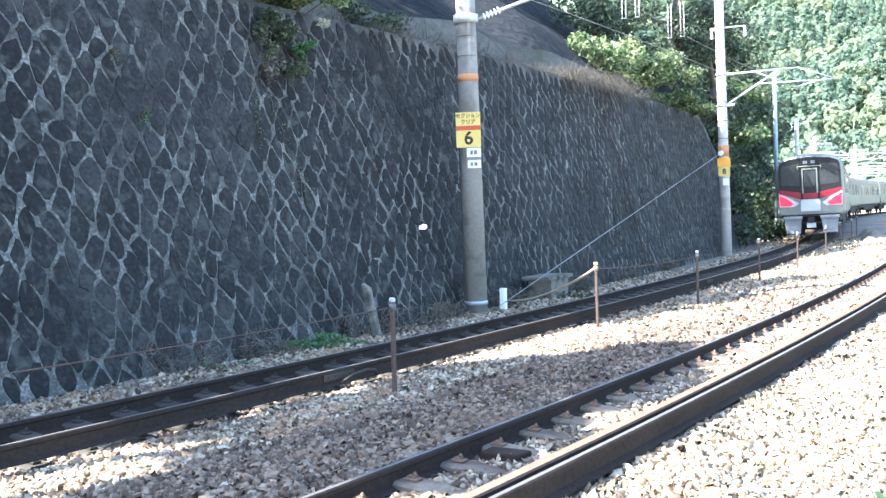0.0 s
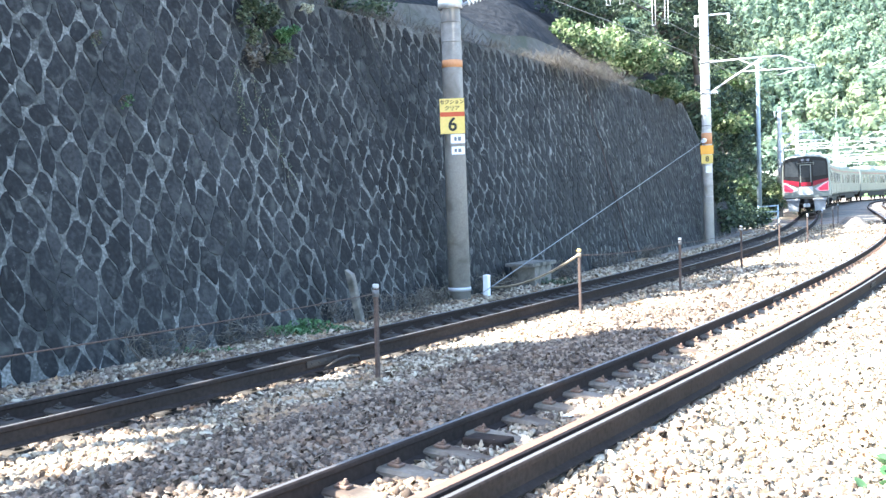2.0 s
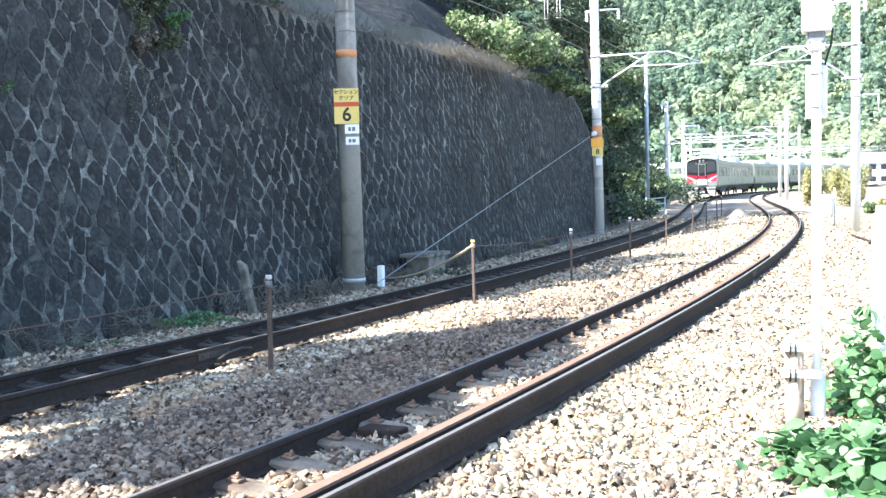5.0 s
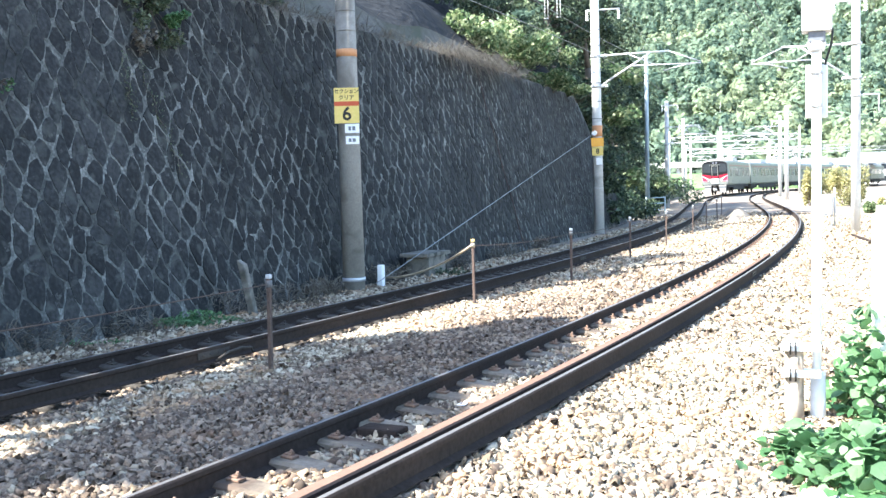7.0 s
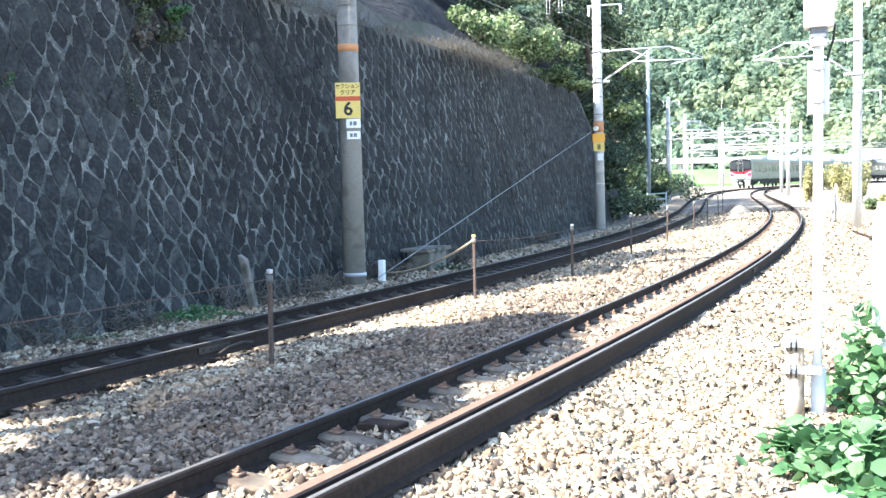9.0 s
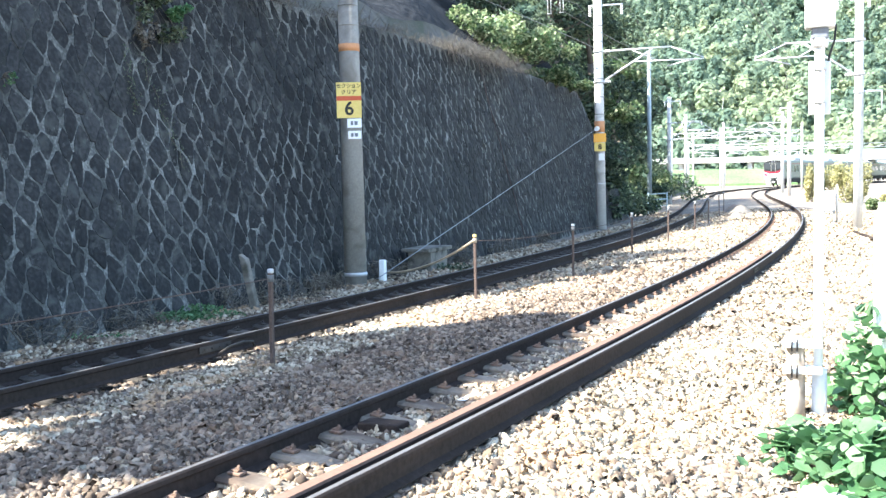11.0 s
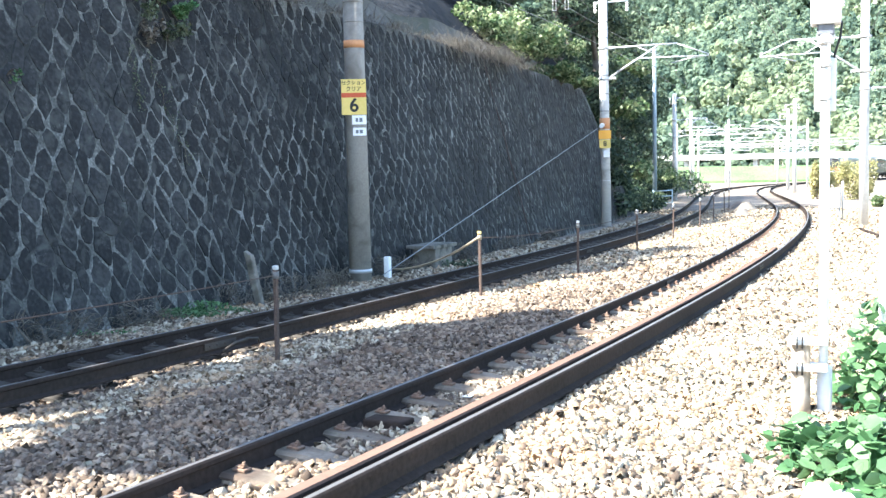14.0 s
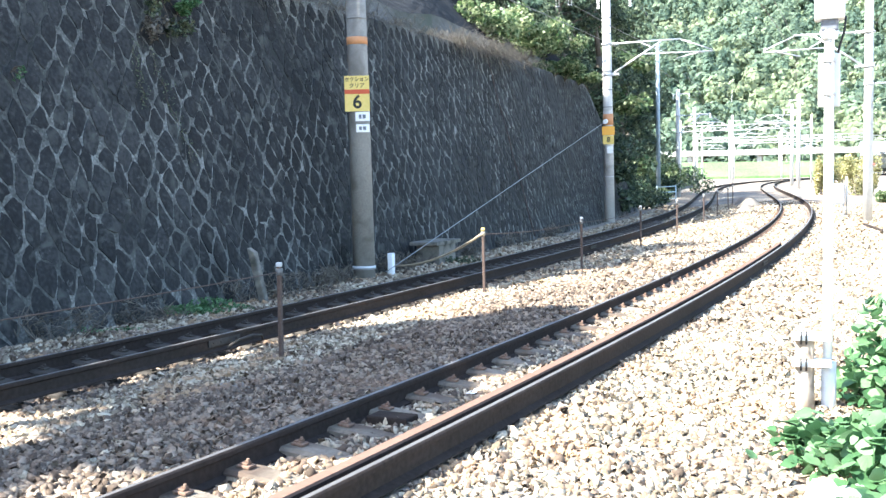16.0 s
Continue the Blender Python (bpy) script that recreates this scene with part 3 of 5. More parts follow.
def make_grass(p, blades, long, seed, lean):
    """A tuft of thin curved blades that arch over and droop to the side of lean."""
    rng = np.random.default_rng(seed)
    tuft = thing("grass_tuft", Matrix.Translation(p), "tuft of long dry straw coloured grass drooping over the wall", "grass tuft", "dry grass on the wall")
    verts, faces = [], []
    for i in range(blades):
        a = rng.uniform(0, 2 * math.pi)
        out = (Vector((math.cos(a), math.sin(a), 0)) * 0.7 + lean * rng.uniform(0.2, 1.1)).normalized()
        side = out.cross(Vector((0, 0, 1))) * 0.006
        q, L = Vector((rng.normal() * 0.28, rng.normal() * 0.28, -0.05)), long * rng.uniform(0.55, 1.2)
        up, droop = rng.uniform(0.45, 1.0), rng.uniform(0.5, 1.1)
        base = len(verts)
        for k in range(5):
            t = k / 4
            c = q + out * (L * 0.75 * t) + Vector((0, 0, L * (up * t - droop * t * t)))
            wide = 1 - 0.75 * t
            verts += [c - side * wide, c + side * wide]
        faces += [(base + 2 * k, base + 2 * k + 1, base + 2 * k + 3, base + 2 * k + 2) for k in range(4)]
    mesh_part("grass", verts, faces, M_STRAW, tuft)["kind"] = "stuff"
    return tuft


_rng = random.Random(8)
for i in range(26):
    s = 15.5 + i * 0.72 + _rng.uniform(-0.3, 0.3)
    big = 1.35 if 26.5 < s < 31 else 0.75
    h = heading(s)
    make_grass(on_slope(s, _rng.uniform(-0.1, 0.35), 0.02), int(150 * big), big * _rng.uniform(0.7, 1.1), 160 + i, Vector((math.cos(h), math.sin(h), 0)))
# plants growing out of the wall and at its foot
def make_hanging_plant(s, h, wide, high, n, mat, leaf, label, seed, tail=0.0):
    """A plant rooted in a joint, its leaves spread on short stems over the wall's face."""
    rng = np.random.default_rng(seed)
    root = on_wall(s, h, 0.02)
    plant = thing("weed", Matrix.Translation(root), label, "weed")
    bm, c = bmesh.new(), []
    for i in range(12):
        tip = on_wall(s + rng.normal() * wide * 0.5, h - abs(rng.normal()) * high * 0.55 + high * 0.25, rng.uniform(0.08, 0.26)) - root
        cable(bm, sag((0, 0, 0), tip, -0.05, 4), 0.006, 4)
        c.append(clump_points(rng, tip, (wide * 0.3, wide * 0.22, high * 0.24), n // 12, 0.1))
    part("stem", bm, M_BARK, plant)["kind"] = "stuff"
    leaf_cloud("foliage", np.concatenate(c), leaf, mat, plant, rng=rng, flat=0.3)


make_hanging_plant(13.2, 5.25, 0.50, 0.75, 1500, M_LEAF_WALL, 0.075, "soft green plant hanging from the top of the wall", 180)
make_hanging_plant(13.7, 4.95, 0.30, 0.28, 700, M_LEAF_VINE, 0.06, "fresh green weed growing out of the stone wall", 181)
make_hanging_plant(12.8, 4.5, 0.22, 0.4, 220, M_STRAW, 0.07, "withered brown weed below the hanging plant", 182)
make_hanging_plant(14.5, 5.45, 0.20, 0.16, 150, M_FLOWER, 0.05, "cluster of small cream flowers at the wall's top", 183)
make_hanging_plant(9.8, 3.55, 0.09, 0.12, 110, M_LEAF_VINE, 0.04, "small green weed growing out of the stone wall", 184)
make_hanging_plant(9.5, 4.38, 0.08, 0.12, 60, M_LEAF_WALL, 0.04, "small green weed growing out of the stone wall", 185)
for i, (s, top_h, low_h) in enumerate(((12.72, 4.1, 2.4), (12.35, 4.2, 3.3))):
    creeper = thing("creeper", Matrix.Translation(on_wall(s, top_h, 0.02)), "thin half withered creeper trailing down the stone wall", "creeper")
    rng = np.random.default_rng(60 + i)
    trail = [on_wall(s + 0.5 * k / 14 * (1 - i) + 0.05 * math.sin(k * 1.7 + i), top_h + (low_h - top_h) * k / 14, 0.025) - on_wall(s, top_h, 0.02) for k in range(15)]
    bm = bmesh.new()
    cable(bm, trail, 0.005, 5)
    part("stem", bm, M_BARK, creeper)
    pts = np.concatenate([np.asarray(q) + rng.normal(size=(14, 3)) * (0.05, 0.05, 0.06) + np.array((0.03, -0.03, 0)) for q in trail])
    leaf_cloud("foliage", pts, 0.032, M_LEAF_WALL, creeper, rng=rng)
make_bush(at(12.2, 6.25, -0.36), (0.85, 0.24, 0.2), 1500, M_LEAF_VINE, "low green weeds at the foot of the wall", 190, 0.06, "weed", 0.6)
make_bush(at(10.2, 6.4, -0.40), (0.6, 0.25, 0.13), 500, M_LEAF_VINE, "low green weeds at the foot of the wall", 191, 0.05, "weed", 0.6)
make_bush(at(20.5, 6.4, -0.36), (0.7, 0.25, 0.2), 700, M_LEAF_DARK, "low weeds beside the concrete pole", 192, 0.06, "weed", 0.4)
for i, (s, off) in enumerate(((11.0, 6.7), (13.6, 6.6), (14.9, 6.6), (16.2, 6.7), (9.4, 6.7), (18.6, 6.6), (22.5, 6.6), (26, 6.7), (30, 6.7))):
    make_bush(at(s, off, -0.45), (0.55, 0.2, 0.42), 420, M_STRAW, "thin dry weeds along the foot of the wall", 200 + i, 0.2, "dry_weed", 0.0, 0.06)


# ---- poles ----
def pole_shaft(name, m, height, r0, r1, label, mat=None, category="utility pole", group=""):
    pole = thing(name, m, label, category, group)
    bm = bmesh.new()
    rod(bm, (0, 0, -0.6), (0, 0, height), r0, r1, 28)
    part("shaft", bm, mat or M_POLE, pole)
    return pole


def ring(name, parent, z, r, high, mat, label=""):
    bm = bmesh.new()
    rod(bm, (0, 0, z - high / 2), (0, 0, z + high / 2), r, r, 28)
    return part(name, bm, mat, parent, label)


def facing(p, z):
    """A frame on a pole, whose x is to the right and whose z is up, seen from the eye; y goes away from it."""
    h = math.atan2(-p.x, p.y)
    return Matrix.Translation((0, 0, z)) @ Matrix.Rotation(h, 4, "Z")


def plate(name, parent, m, size, mat, label="", thick=0.008):
    bm = bmesh.new()
    box(bm, (0, 0, 0), (size[0], thick, size[1]), 0.002)
    ob = part(name, bm, mat, parent, label)
    ob.matrix_local = m
    return ob


UPRIGHT = Matrix.Rotation(radians(90), 4, "X")


def make_pole_a():
    p = Vector((-1.56, 20.03, -0.17))
    pole = pole_shaft("catenary_pole", Matrix.Translation(p) @ Matrix.Rotation(radians(-0.35), 4, "Y"), 8.5, 0.215, 0.172, "grey concrete catenary pole with a yellow section sign", group="catenary poles")
    ring("collar", pole, 0.08, 0.225, 0.07, M_STEEL, "grey collar at the foot")
    ring("orange_band", pole, 4.38, 0.199, 0.14, M_ORANGE, "faded orange band")
    for z in (4.80, 5.17):
        ring("steel_strap", pole, z, 0.219 - z * 0.0052, 0.035, M_POLE)
    ring("clamp", pole, 5.50, 0.235, 0.16, M_STEEL, "galvanised bracket clamp")
    bm = bmesh.new()
    rod(bm, (0.2, 0, 5.48), (1.9, 0.1, 6.05), 0.035, 0.03, 8)
    part("bracket_tube", bm, M_STEEL, pole)
    bm = bmesh.new()
    for i in range(5):
        rod(bm, (0.34 + i * 0.07, 0, 5.53 + i * 0.0235), (0.375 + i * 0.07, 0, 5.54 + i * 0.0235), 0.075, 0.055, 10)
    part("insulator", bm, M_INSUL, pole, "white ribbed insulator")
    f = facing(p, 0)
    sign = plate("section_sign", pole, f @ Matrix.Translation((-0.03, -0.225, 3.38)), (0.465, 0.665), M_YELLOW, "yellow section sign with a red stripe")
    plate("red_stripe", sign, Matrix.Translation((0, -0.006, 0.035)), (0.462, 0.085), M_RED, "red stripe", 0.004)
    words("sign_text", "セクション", 0.092, M_BLACK, sign, Matrix.Translation((0, -0.0065, 0.262)) @ UPRIGHT)
    words("sign_text", "クリア", 0.098, M_BLACK, sign, Matrix.Translation((0, -0.0065, 0.145)) @ UPRIGHT)
    words("sign_number", "6", 0.35, M_BLACK, sign, Matrix.Translation((0, -0.0065, -0.165)) @ UPRIGHT)
    for z, hgt, w in ((2.95, 0.17, 0.27), (2.73, 0.15, 0.25)):
        tag = plate("number_plate", pole, f @ Matrix.Translation((0.06, -0.222, z)), (w, hgt), M_WHITE, "small white plate")
        for k, (x, ww) in enumerate(((-0.045, 0.05), (0.03, 0.06))):
            plate("mark", tag, Matrix.Translation((x, -0.006, 0)), (ww, hgt * 0.45), M_GREYINK, "", 0.003)
    return pole



def cantilever(pole, side, z, reach, tip_drop=0.45, mat=None):
    """A hinged bracket of steel tubes that holds the contact wire; side -1 reaches to the right of the line."""
    mat = mat or M_STEEL
    x = -side
    bm = bmesh.new()
    rod(bm, (0.15 * x, 0, z), (reach * x, 0, z + 0.02), 0.035, 0.03, 8)
    part("top_tube", bm, mat, pole)
    bm = bmesh.new()
    rod(bm, (0.15 * x, 0, z - 1.15), (reach * 0.74 * x, 0, z - 0.02), 0.038, 0.035, 8)
    part("stay_tube", bm, mat, pole)
    bm = bmesh.new()
    rod(bm, (reach * 0.5 * x, 0, z - tip_drop), (reach * 1.42 * x, 0, z - tip_drop - 0.05), 0.025, 0.022, 8)
    part("steady_tube", bm, mat, pole)
    bm = bmesh.new()
    rod(bm, (reach * x, 0, z), (reach * 1.42 * x, 0, z - tip_drop), 0.022, 0.02, 8)
    part("brace", bm, mat, pole)
    bm = bmesh.new()
    rod(bm, (reach * 0.45 * x, 0, z), (reach * 0.8 * x, 0, z - tip_drop), 0.018, 0.018, 6)
    part("brace", bm, mat, pole)
    bm = bmesh.new()
    cable(bm, [(reach * 1.34 * x, 0, z - tip_drop - 0.05), (reach * 1.15 * x, 0.1, z - tip_drop - 0.10), (reach * 0.92 * x, 0.15, z - tip_drop - 0.24)], 0.022, 8)
    part("pull_off_arm", bm, mat, pole)
    for zz in (z, z - 1.15):
        bm = bmesh.new()
        for i in range(4):
            rod(bm, ((0.2 + i * 0.07) * x, 0, zz), ((0.235 + i * 0.07) * x, 0, zz + 0.01), 0.065, 0.05, 10)
        part("insulator", bm, M_INSUL, pole, "white ribbed insulator")
        ring("clamp", pole, zz, 0.2, 0.08, M_STEEL)


def feeder_bracket(pole, z, reach, side):
    x = -side
    bm = bmesh.new()
    rod(bm, (-0.35 * x, 0, z), (reach * x, 0, z), 0.035, 0.03, 8)
    part("feeder_arm", bm, M_STEEL, pole)
    for k in (-0.3, reach - 0.04):
        bm = bmesh.new()
        for i in range(4):
            rod(bm, (k * x, 0, z - 0.06 - i * 0.09), (k * x, 0, z - 0.11 - i * 0.09), 0.06, 0.045, 10)
        part("insulator", bm, M_INSUL, pole, "white ribbed insulator")


def make_pole_b():
    m = spot(6.36, 40.14, -0.18)
    pole = pole_shaft("catenary_pole", m @ Matrix.Rotation(radians(-0.5), 4, "Y"), 9.6, 0.20, 0.155, "pale concrete catenary pole with bracket and amber sign", M_POLE_PALE, group="catenary poles")
    p = m.translation
    f = Matrix.Rotation(-m.to_euler().z, 4, "Z") @ facing(p, 0)
    sign = plate("section_sign", pole, f @ Matrix.Translation((0.0, -0.225, 3.35)), (0.47, 0.34), M_AMBER, "amber sign plate")
    low = plate("number_sign", pole, f @ Matrix.Translation((0.0, -0.225, 3.0)), (0.42, 0.32), M_YELLOW, "yellow number sign")
    words("sign_number", "8", 0.27, M_BLACK, low, Matrix.Translation((0, -0.0065, 0)) @ UPRIGHT)
    plate("number_plate", pole, f @ Matrix.Translation((0.05, -0.21, 2.62)), (0.22, 0.26), M_WHITE, "small white plate")
    ring("orange_band", pole, 3.78, 0.193, 0.42, M_ORANGE, "faded orange band")
    for k, z in enumerate((4.25, 4.9, 5.6, 7.0, 7.6)):
        ring("steel_strap", pole, z, 0.198 - z * 0.0035, 0.03, M_WIRE)
    ring("steel_strap", pole, 1.6, 0.20, 0.03, M_STEEL)
    cantilever(pole, -1, 6.62, 2.75)
    feeder_bracket(pole, 8.35, 0.95, -1)
    return pole


pole_a = make_pole_a()
pole_b = make_pole_b()

M_STRAND = material("grey_steel_strand", [(0.22, 0.24, 0.26), (0.3, 0.32, 0.34)], 0.6, 0.2, 20, 2, 0.0)
# guy wire from the second pole to the ground by the first
guy = thing("guy_wire", pose(0, 0, 0), "steel guy wire with white sleeve anchored in the ballast", "guy wire")
bm = bmesh.new()
top, low = Vector((6.2, 39.95, 3.52)), Vector((-1.12, 19.6, -0.15))
cable(bm, [top.lerp(low, i / 6) for i in range(7)], 0.0085, 6)
part("wire", bm, M_STRAND, guy)
bm = bmesh.new()
d = (top - low).normalized()
rod(bm, top - d * 0.12, top + d * 0.12, 0.09, 0.09, 12)
part("ball_insulator", bm, M_INSUL, guy, "white ball insulator")
marker = thing("marker_post", spot(-1.06, 20.46, -0.25), "short white concrete marker post in the ballast", "marker post")
bm = bmesh.new()
box(bm, (0, 0, 0.16), (0.12, 0.12, 0.46), 0.02)
part("stone", bm, M_WHITE, marker)


def make_post(x, y, cap):
    rng = np.random.default_rng(int(abs(x) * 10 + y))
    post = thing("fence_post", spot(x, y, -0.25) @ Matrix.Rotation(radians(rng.uniform(-1.2, 1.2)), 4, "Y"), "thin rusty iron fence post standing between the tracks", "post", "fence posts")
    bm = bmesh.new()
    box(bm, (0, 0, 0.36), (0.042, 0.04, 1.30), 0.006)
    part("shaft", bm, M_POST, post)
    bm = bmesh.new()
    box(bm, (0, 0, 1.03), (0.056, 0.05, 0.045), 0.01)
    part("cap", bm, M_YELLOW if cap == 1 else M_STEEL, post, "yellow cap" if cap == 1 else "grey cap")
    bm = bmesh.new()
    rod(bm, (0, 0, 0.92), (0, 0, 0.99), 0.032, 0.036, 10)
    part("binding", bm, M_ROPE if cap == 1 else M_WIRE, post)
    return post


p0, p8, p9 = at(2.4, 2.8), at(48.0, 2.8), at(55.0, 2.75)
POSTS = [(p0.x, p0.y), (-1.72, 10.73), (0.62, 16.69), (2.60, 19.84), (4.77, 25.37), (6.58, 29.54), (8.80, 35.45), (10.58, 40.5), (p8.x, p8.y), (p9.x, p9.y)]
for i, (x, y) in enumerate(POSTS):
    make_post(x, y, 1 if i == 2 else 0)
for i in range(len(POSTS) - 1):
    if i == 1:
        continue
    bm = bmesh.new()
    cable(bm, sag((*POSTS[i], 0.70), (*POSTS[i + 1], 0.70), 0.05 if i else 0.03), 0.006, 5)
    tagged(part("fence_wire", bm, M_POST), "dull wire strung between the fence posts", "wire", "fence wires")
bm = bmesh.new()
cable(bm, sag((0.62, 16.69, 0.72), (-0.95, 20.1, -0.08), 0.14), 0.02, 6)
tagged(part("rope", bm, M_ROPE), "frayed pale rope tied from the post to the ground", "rope")

# leaning concrete stake against the wall
M_STAKE = material("mossy_old_concrete", [(0.12, 0.11, 0.095), (0.21, 0.195, 0.17)], 0.95, 0, 18, 2, 0.6, stain=(0.05, 0.05, 0.04), stain_scale=3, stain_cut=0.55)
stake = thing("concrete_stake", spot(-2.83, 16.25, -0.36) @ Matrix.Rotation(radians(-13), 4, "Y"), "old grey concrete stake leaning by the wall", "stake")
bm = bmesh.new()
box(bm, (0, 0, 0.40), (0.12, 0.11, 1.15), 0.02)
for v in bm.verts:
    if v.co.z > 0.9 and v.co.x > 0:
        v.co.z -= 0.08
part("shaft", bm, M_STAKE, stake)

# drain box and slab at the wall's foot
drain = thing("drain_box", frame_at(20.6, 6.55, -0.42), "weathered concrete drain box with a slab lid at the wall's foot", "drain box")
bm = bmesh.new()
box(bm, (0, 0, 0.26), (0.55, 0.9, 0.6), 0.02)
part("body", bm, M_STAKE, drain)
bm = bmesh.new()
box(bm, (-0.03, 0.05, 0.60), (0.66, 1.3, 0.08), 0.015)
part("lid", bm, M_STAKE, drain)

# rust streak down the wall, shaped as a thin tube
bm = bmesh.new()
M_RUSTSTREAK = material("rusty_brown_streak", [(0.05, 0.036, 0.034), (0.085, 0.06, 0.055)], 0.85, 0.1, 20, 2, 0.3)
cable(bm, [on_wall(28.6 + 0.05 * math.sin(k * 2.1) + k * 0.09, 5.6 - k * 0.6, 0.02) for k in range(10)], 0.013, 8)
tagged(part("drain_pipe", bm, M_RUSTSTREAK), "rusty brown streak running down the stone wall, shaped as a thin tube", "pipe")


# ---- masts on the near side ----
def make_mast():
    mast = thing("signal_mast", Matrix.Translation(Vector((3.055, 8.31, -0.25))), "white painted steel mast with equipment boxes", "mast")
    f = facing(Vector((2.99, 8.31, 0)), 0)
    bm = bmesh.new()
    rod(bm, (0, 0, -0.3), (0, 0, 3.1), 0.038, 0.036, 24)
    part("tube", bm, M_MAST, mast)
    bm = bmesh.new()
    rod(bm, (0.01, 0, -0.3), (0.01, 0, 0.36), 0.062, 0.058, 24)
    part("base_sleeve", bm, M_MAST, mast)
    bm = bmesh.new()
    rod(bm, (0, 0, 2.92), (0, 0, 2.97), 0.058, 0.07, 20)
    rod(bm, (0, 0, 2.97), (0, 0, 2.99), 0.07, 0.07, 20)
    part("flange", bm, M_MAST, mast)
    bm = bmesh.new()
    box(bm, (0, 0, 3.03), (0.13, 0.13, 0.10), 0.015, f)
    part("box_neck", bm, M_GREYINK, mast)
    bm = bmesh.new()
    box(bm, (0, 0, 3.38), (0.225, 0.20, 0.62), 0.012, f)
    part("equipment_box", bm, M_MAST, mast, "white equipment box")
    bm = bmesh.new()
    box(bm, (0, 0.10, 2.61), (0.165, 0.09, 0.42), 0.012, f)
    part("rear_box", bm, M_MAST, mast, "flat white box clamped behind the tube")
    for z in (2.50, 2.76):
        bm = bmesh.new()
        rod(bm, (0, 0, z - 0.02), (0, 0, z + 0.02), 0.048, 0.048, 18)
        box(bm, (0, -0.048, z), (0.05, 0.03, 0.035), 0.004, f)
        part("clamp", bm, M_STEEL, mast)
    bm = bmesh.new()
    cable(bm, [f @ Vector(q) for q in ((0.12, 0.02, 3.1), (0.11, 0.03, 2.98), (0.07, 0.06, 2.85), (0.05, 0.08, 2.72))], 0.009, 6)
    part("cable", bm, M_BLACK, mast, "black cable")
    return mast


make_mast()
stub = thing("pipe_stub", Matrix.Translation(Vector((2.86, 8.27, -0.25))), "weathered pipe stub clamped beside the white mast", "pipe")
f = facing(Vector((2.845, 8.27, 0)), 0)
M_STUB = material("weathered_beige_pipe", [(0.25, 0.19, 0.13), (0.48, 0.42, 0.35)], 0.85, 0, 12, 2.5, 0.3, stain=(0.14, 0.11, 0.09), stain_scale=4, stain_cut=0.58)
bm = bmesh.new()
rod(bm, (0, 0, -0.3), (0, 0, 0.60), 0.078, 0.072, 20)
part("tube", bm, M_STUB, stub)
for z in (0.58, 0.37):
    bm = bmesh.new()
    box(bm, (0.05, -0.02, z), (0.30, 0.17, 0.05), 0.008, f)
    c = part("clamp_band", bm, M_WHITE, stub, "white clamp band")
    bm = bmesh.new()
    for x in (-0.03, 0.01):
        rod(bm, f @ Vector((x, -0.12, z - 0.05)), f @ Vector((x, -0.12, z + 0.05)), 0.008, 0.008, 6)
    part("bolts", bm, M_BLACK, c)
near_post = thing("guard_post", Matrix.Translation((3.60, 8.3, -0.25)), "thick white round topped guard post among the vines", "post")
bm = bmesh.new()
rod(bm, (0, 0, -0.2), (0, 0, 1.57), 0.10, 0.10, 28)
for k in range(4):
    a, b2 = k * math.pi / 8, (k + 1) * math.pi / 8
    rod(bm, (0, 0, 1.57 + 0.10 * math.sin(a)), (0, 0, 1.57 + 0.10 * math.sin(b2)), 0.10 * math.cos(a), max(0.002, 0.10 * math.cos(b2)), 28)
part("tube", bm, M_WHITE, near_post)


def line_pole(s, off, height, r, side, label, arms=(), mat=None, feeder=None):
    pole = pole_shaft("catenary_pole", frame_at(s, off, -0.3), height, r, r * 0.8, label, mat, group="catenary poles")
    for z, reach in arms:
        cantilever(pole, side, z, reach)
    if feeder:
        feeder_bracket(pole, feeder[0], feeder[1], side)
    return pole


_s, _o = station(14.44, 35.64)
pr = line_pole(float(_s[0]), float(_o[0]), 9.6, 0.165, 1, "pale concrete catenary pole with a bracket over the track", ((6.45, 2.4),), M_POLE_PALE, (7.9, 0.75))
ring("steel_strap", pr, 4.7, 0.17, 0.10, M_STEEL)
bm = bmesh.new()
rod(bm, (0, 0, 4.72), (0.75, 0, 4.72), 0.03, 0.03, 8)
rod(bm, (0.72, 0, 4.72), (0.72, 0, 4.1), 0.02, 0.02, 8)
part("side_arm", bm, M_STEEL, pr)
_s, _o = station(11.96, 58.32)
line_pole(float(_s[0]), float(_o[0]), 8.9, 0.13, -1, "slim blue grey steel pole at the wood's edge", (), M_PIPE)
line_pole(74.0, 6.35, 7.4, 0.17, -1, "pale concrete line pole with cross arms", ((5.6, 2.0),), M_POLE_PALE, (7.1, 0.8))
line_pole(94.0, 6.1, 7.3, 0.15, -1, "pale concrete line pole with cross arms", ((5.9, 2.2),), M_POLE_PALE, (6.7, 1.4))
for s, off in ((93.0, -2.5), (108.0, -2.05)):
    line_pole(s, off, 8.0, 0.17, 1, "pale concrete catenary pole beside the far curve", ((6.3, 2.5),), M_POLE_PALE, (7.5, 0.8))
for s, off in ((135.0, 7.2), (150.0, 11.5), (172.0, 8.0), (188.0, 15.0), (160.0, 19.0), (205.0, 20.0)):
    line_pole(s, off, 8.5, 0.16, -1, "distant pale catenary pole in the station yard", ((6.6, 3.2), (5.4, 2.6)), M_POLE_PALE, (7.8, 1.5))


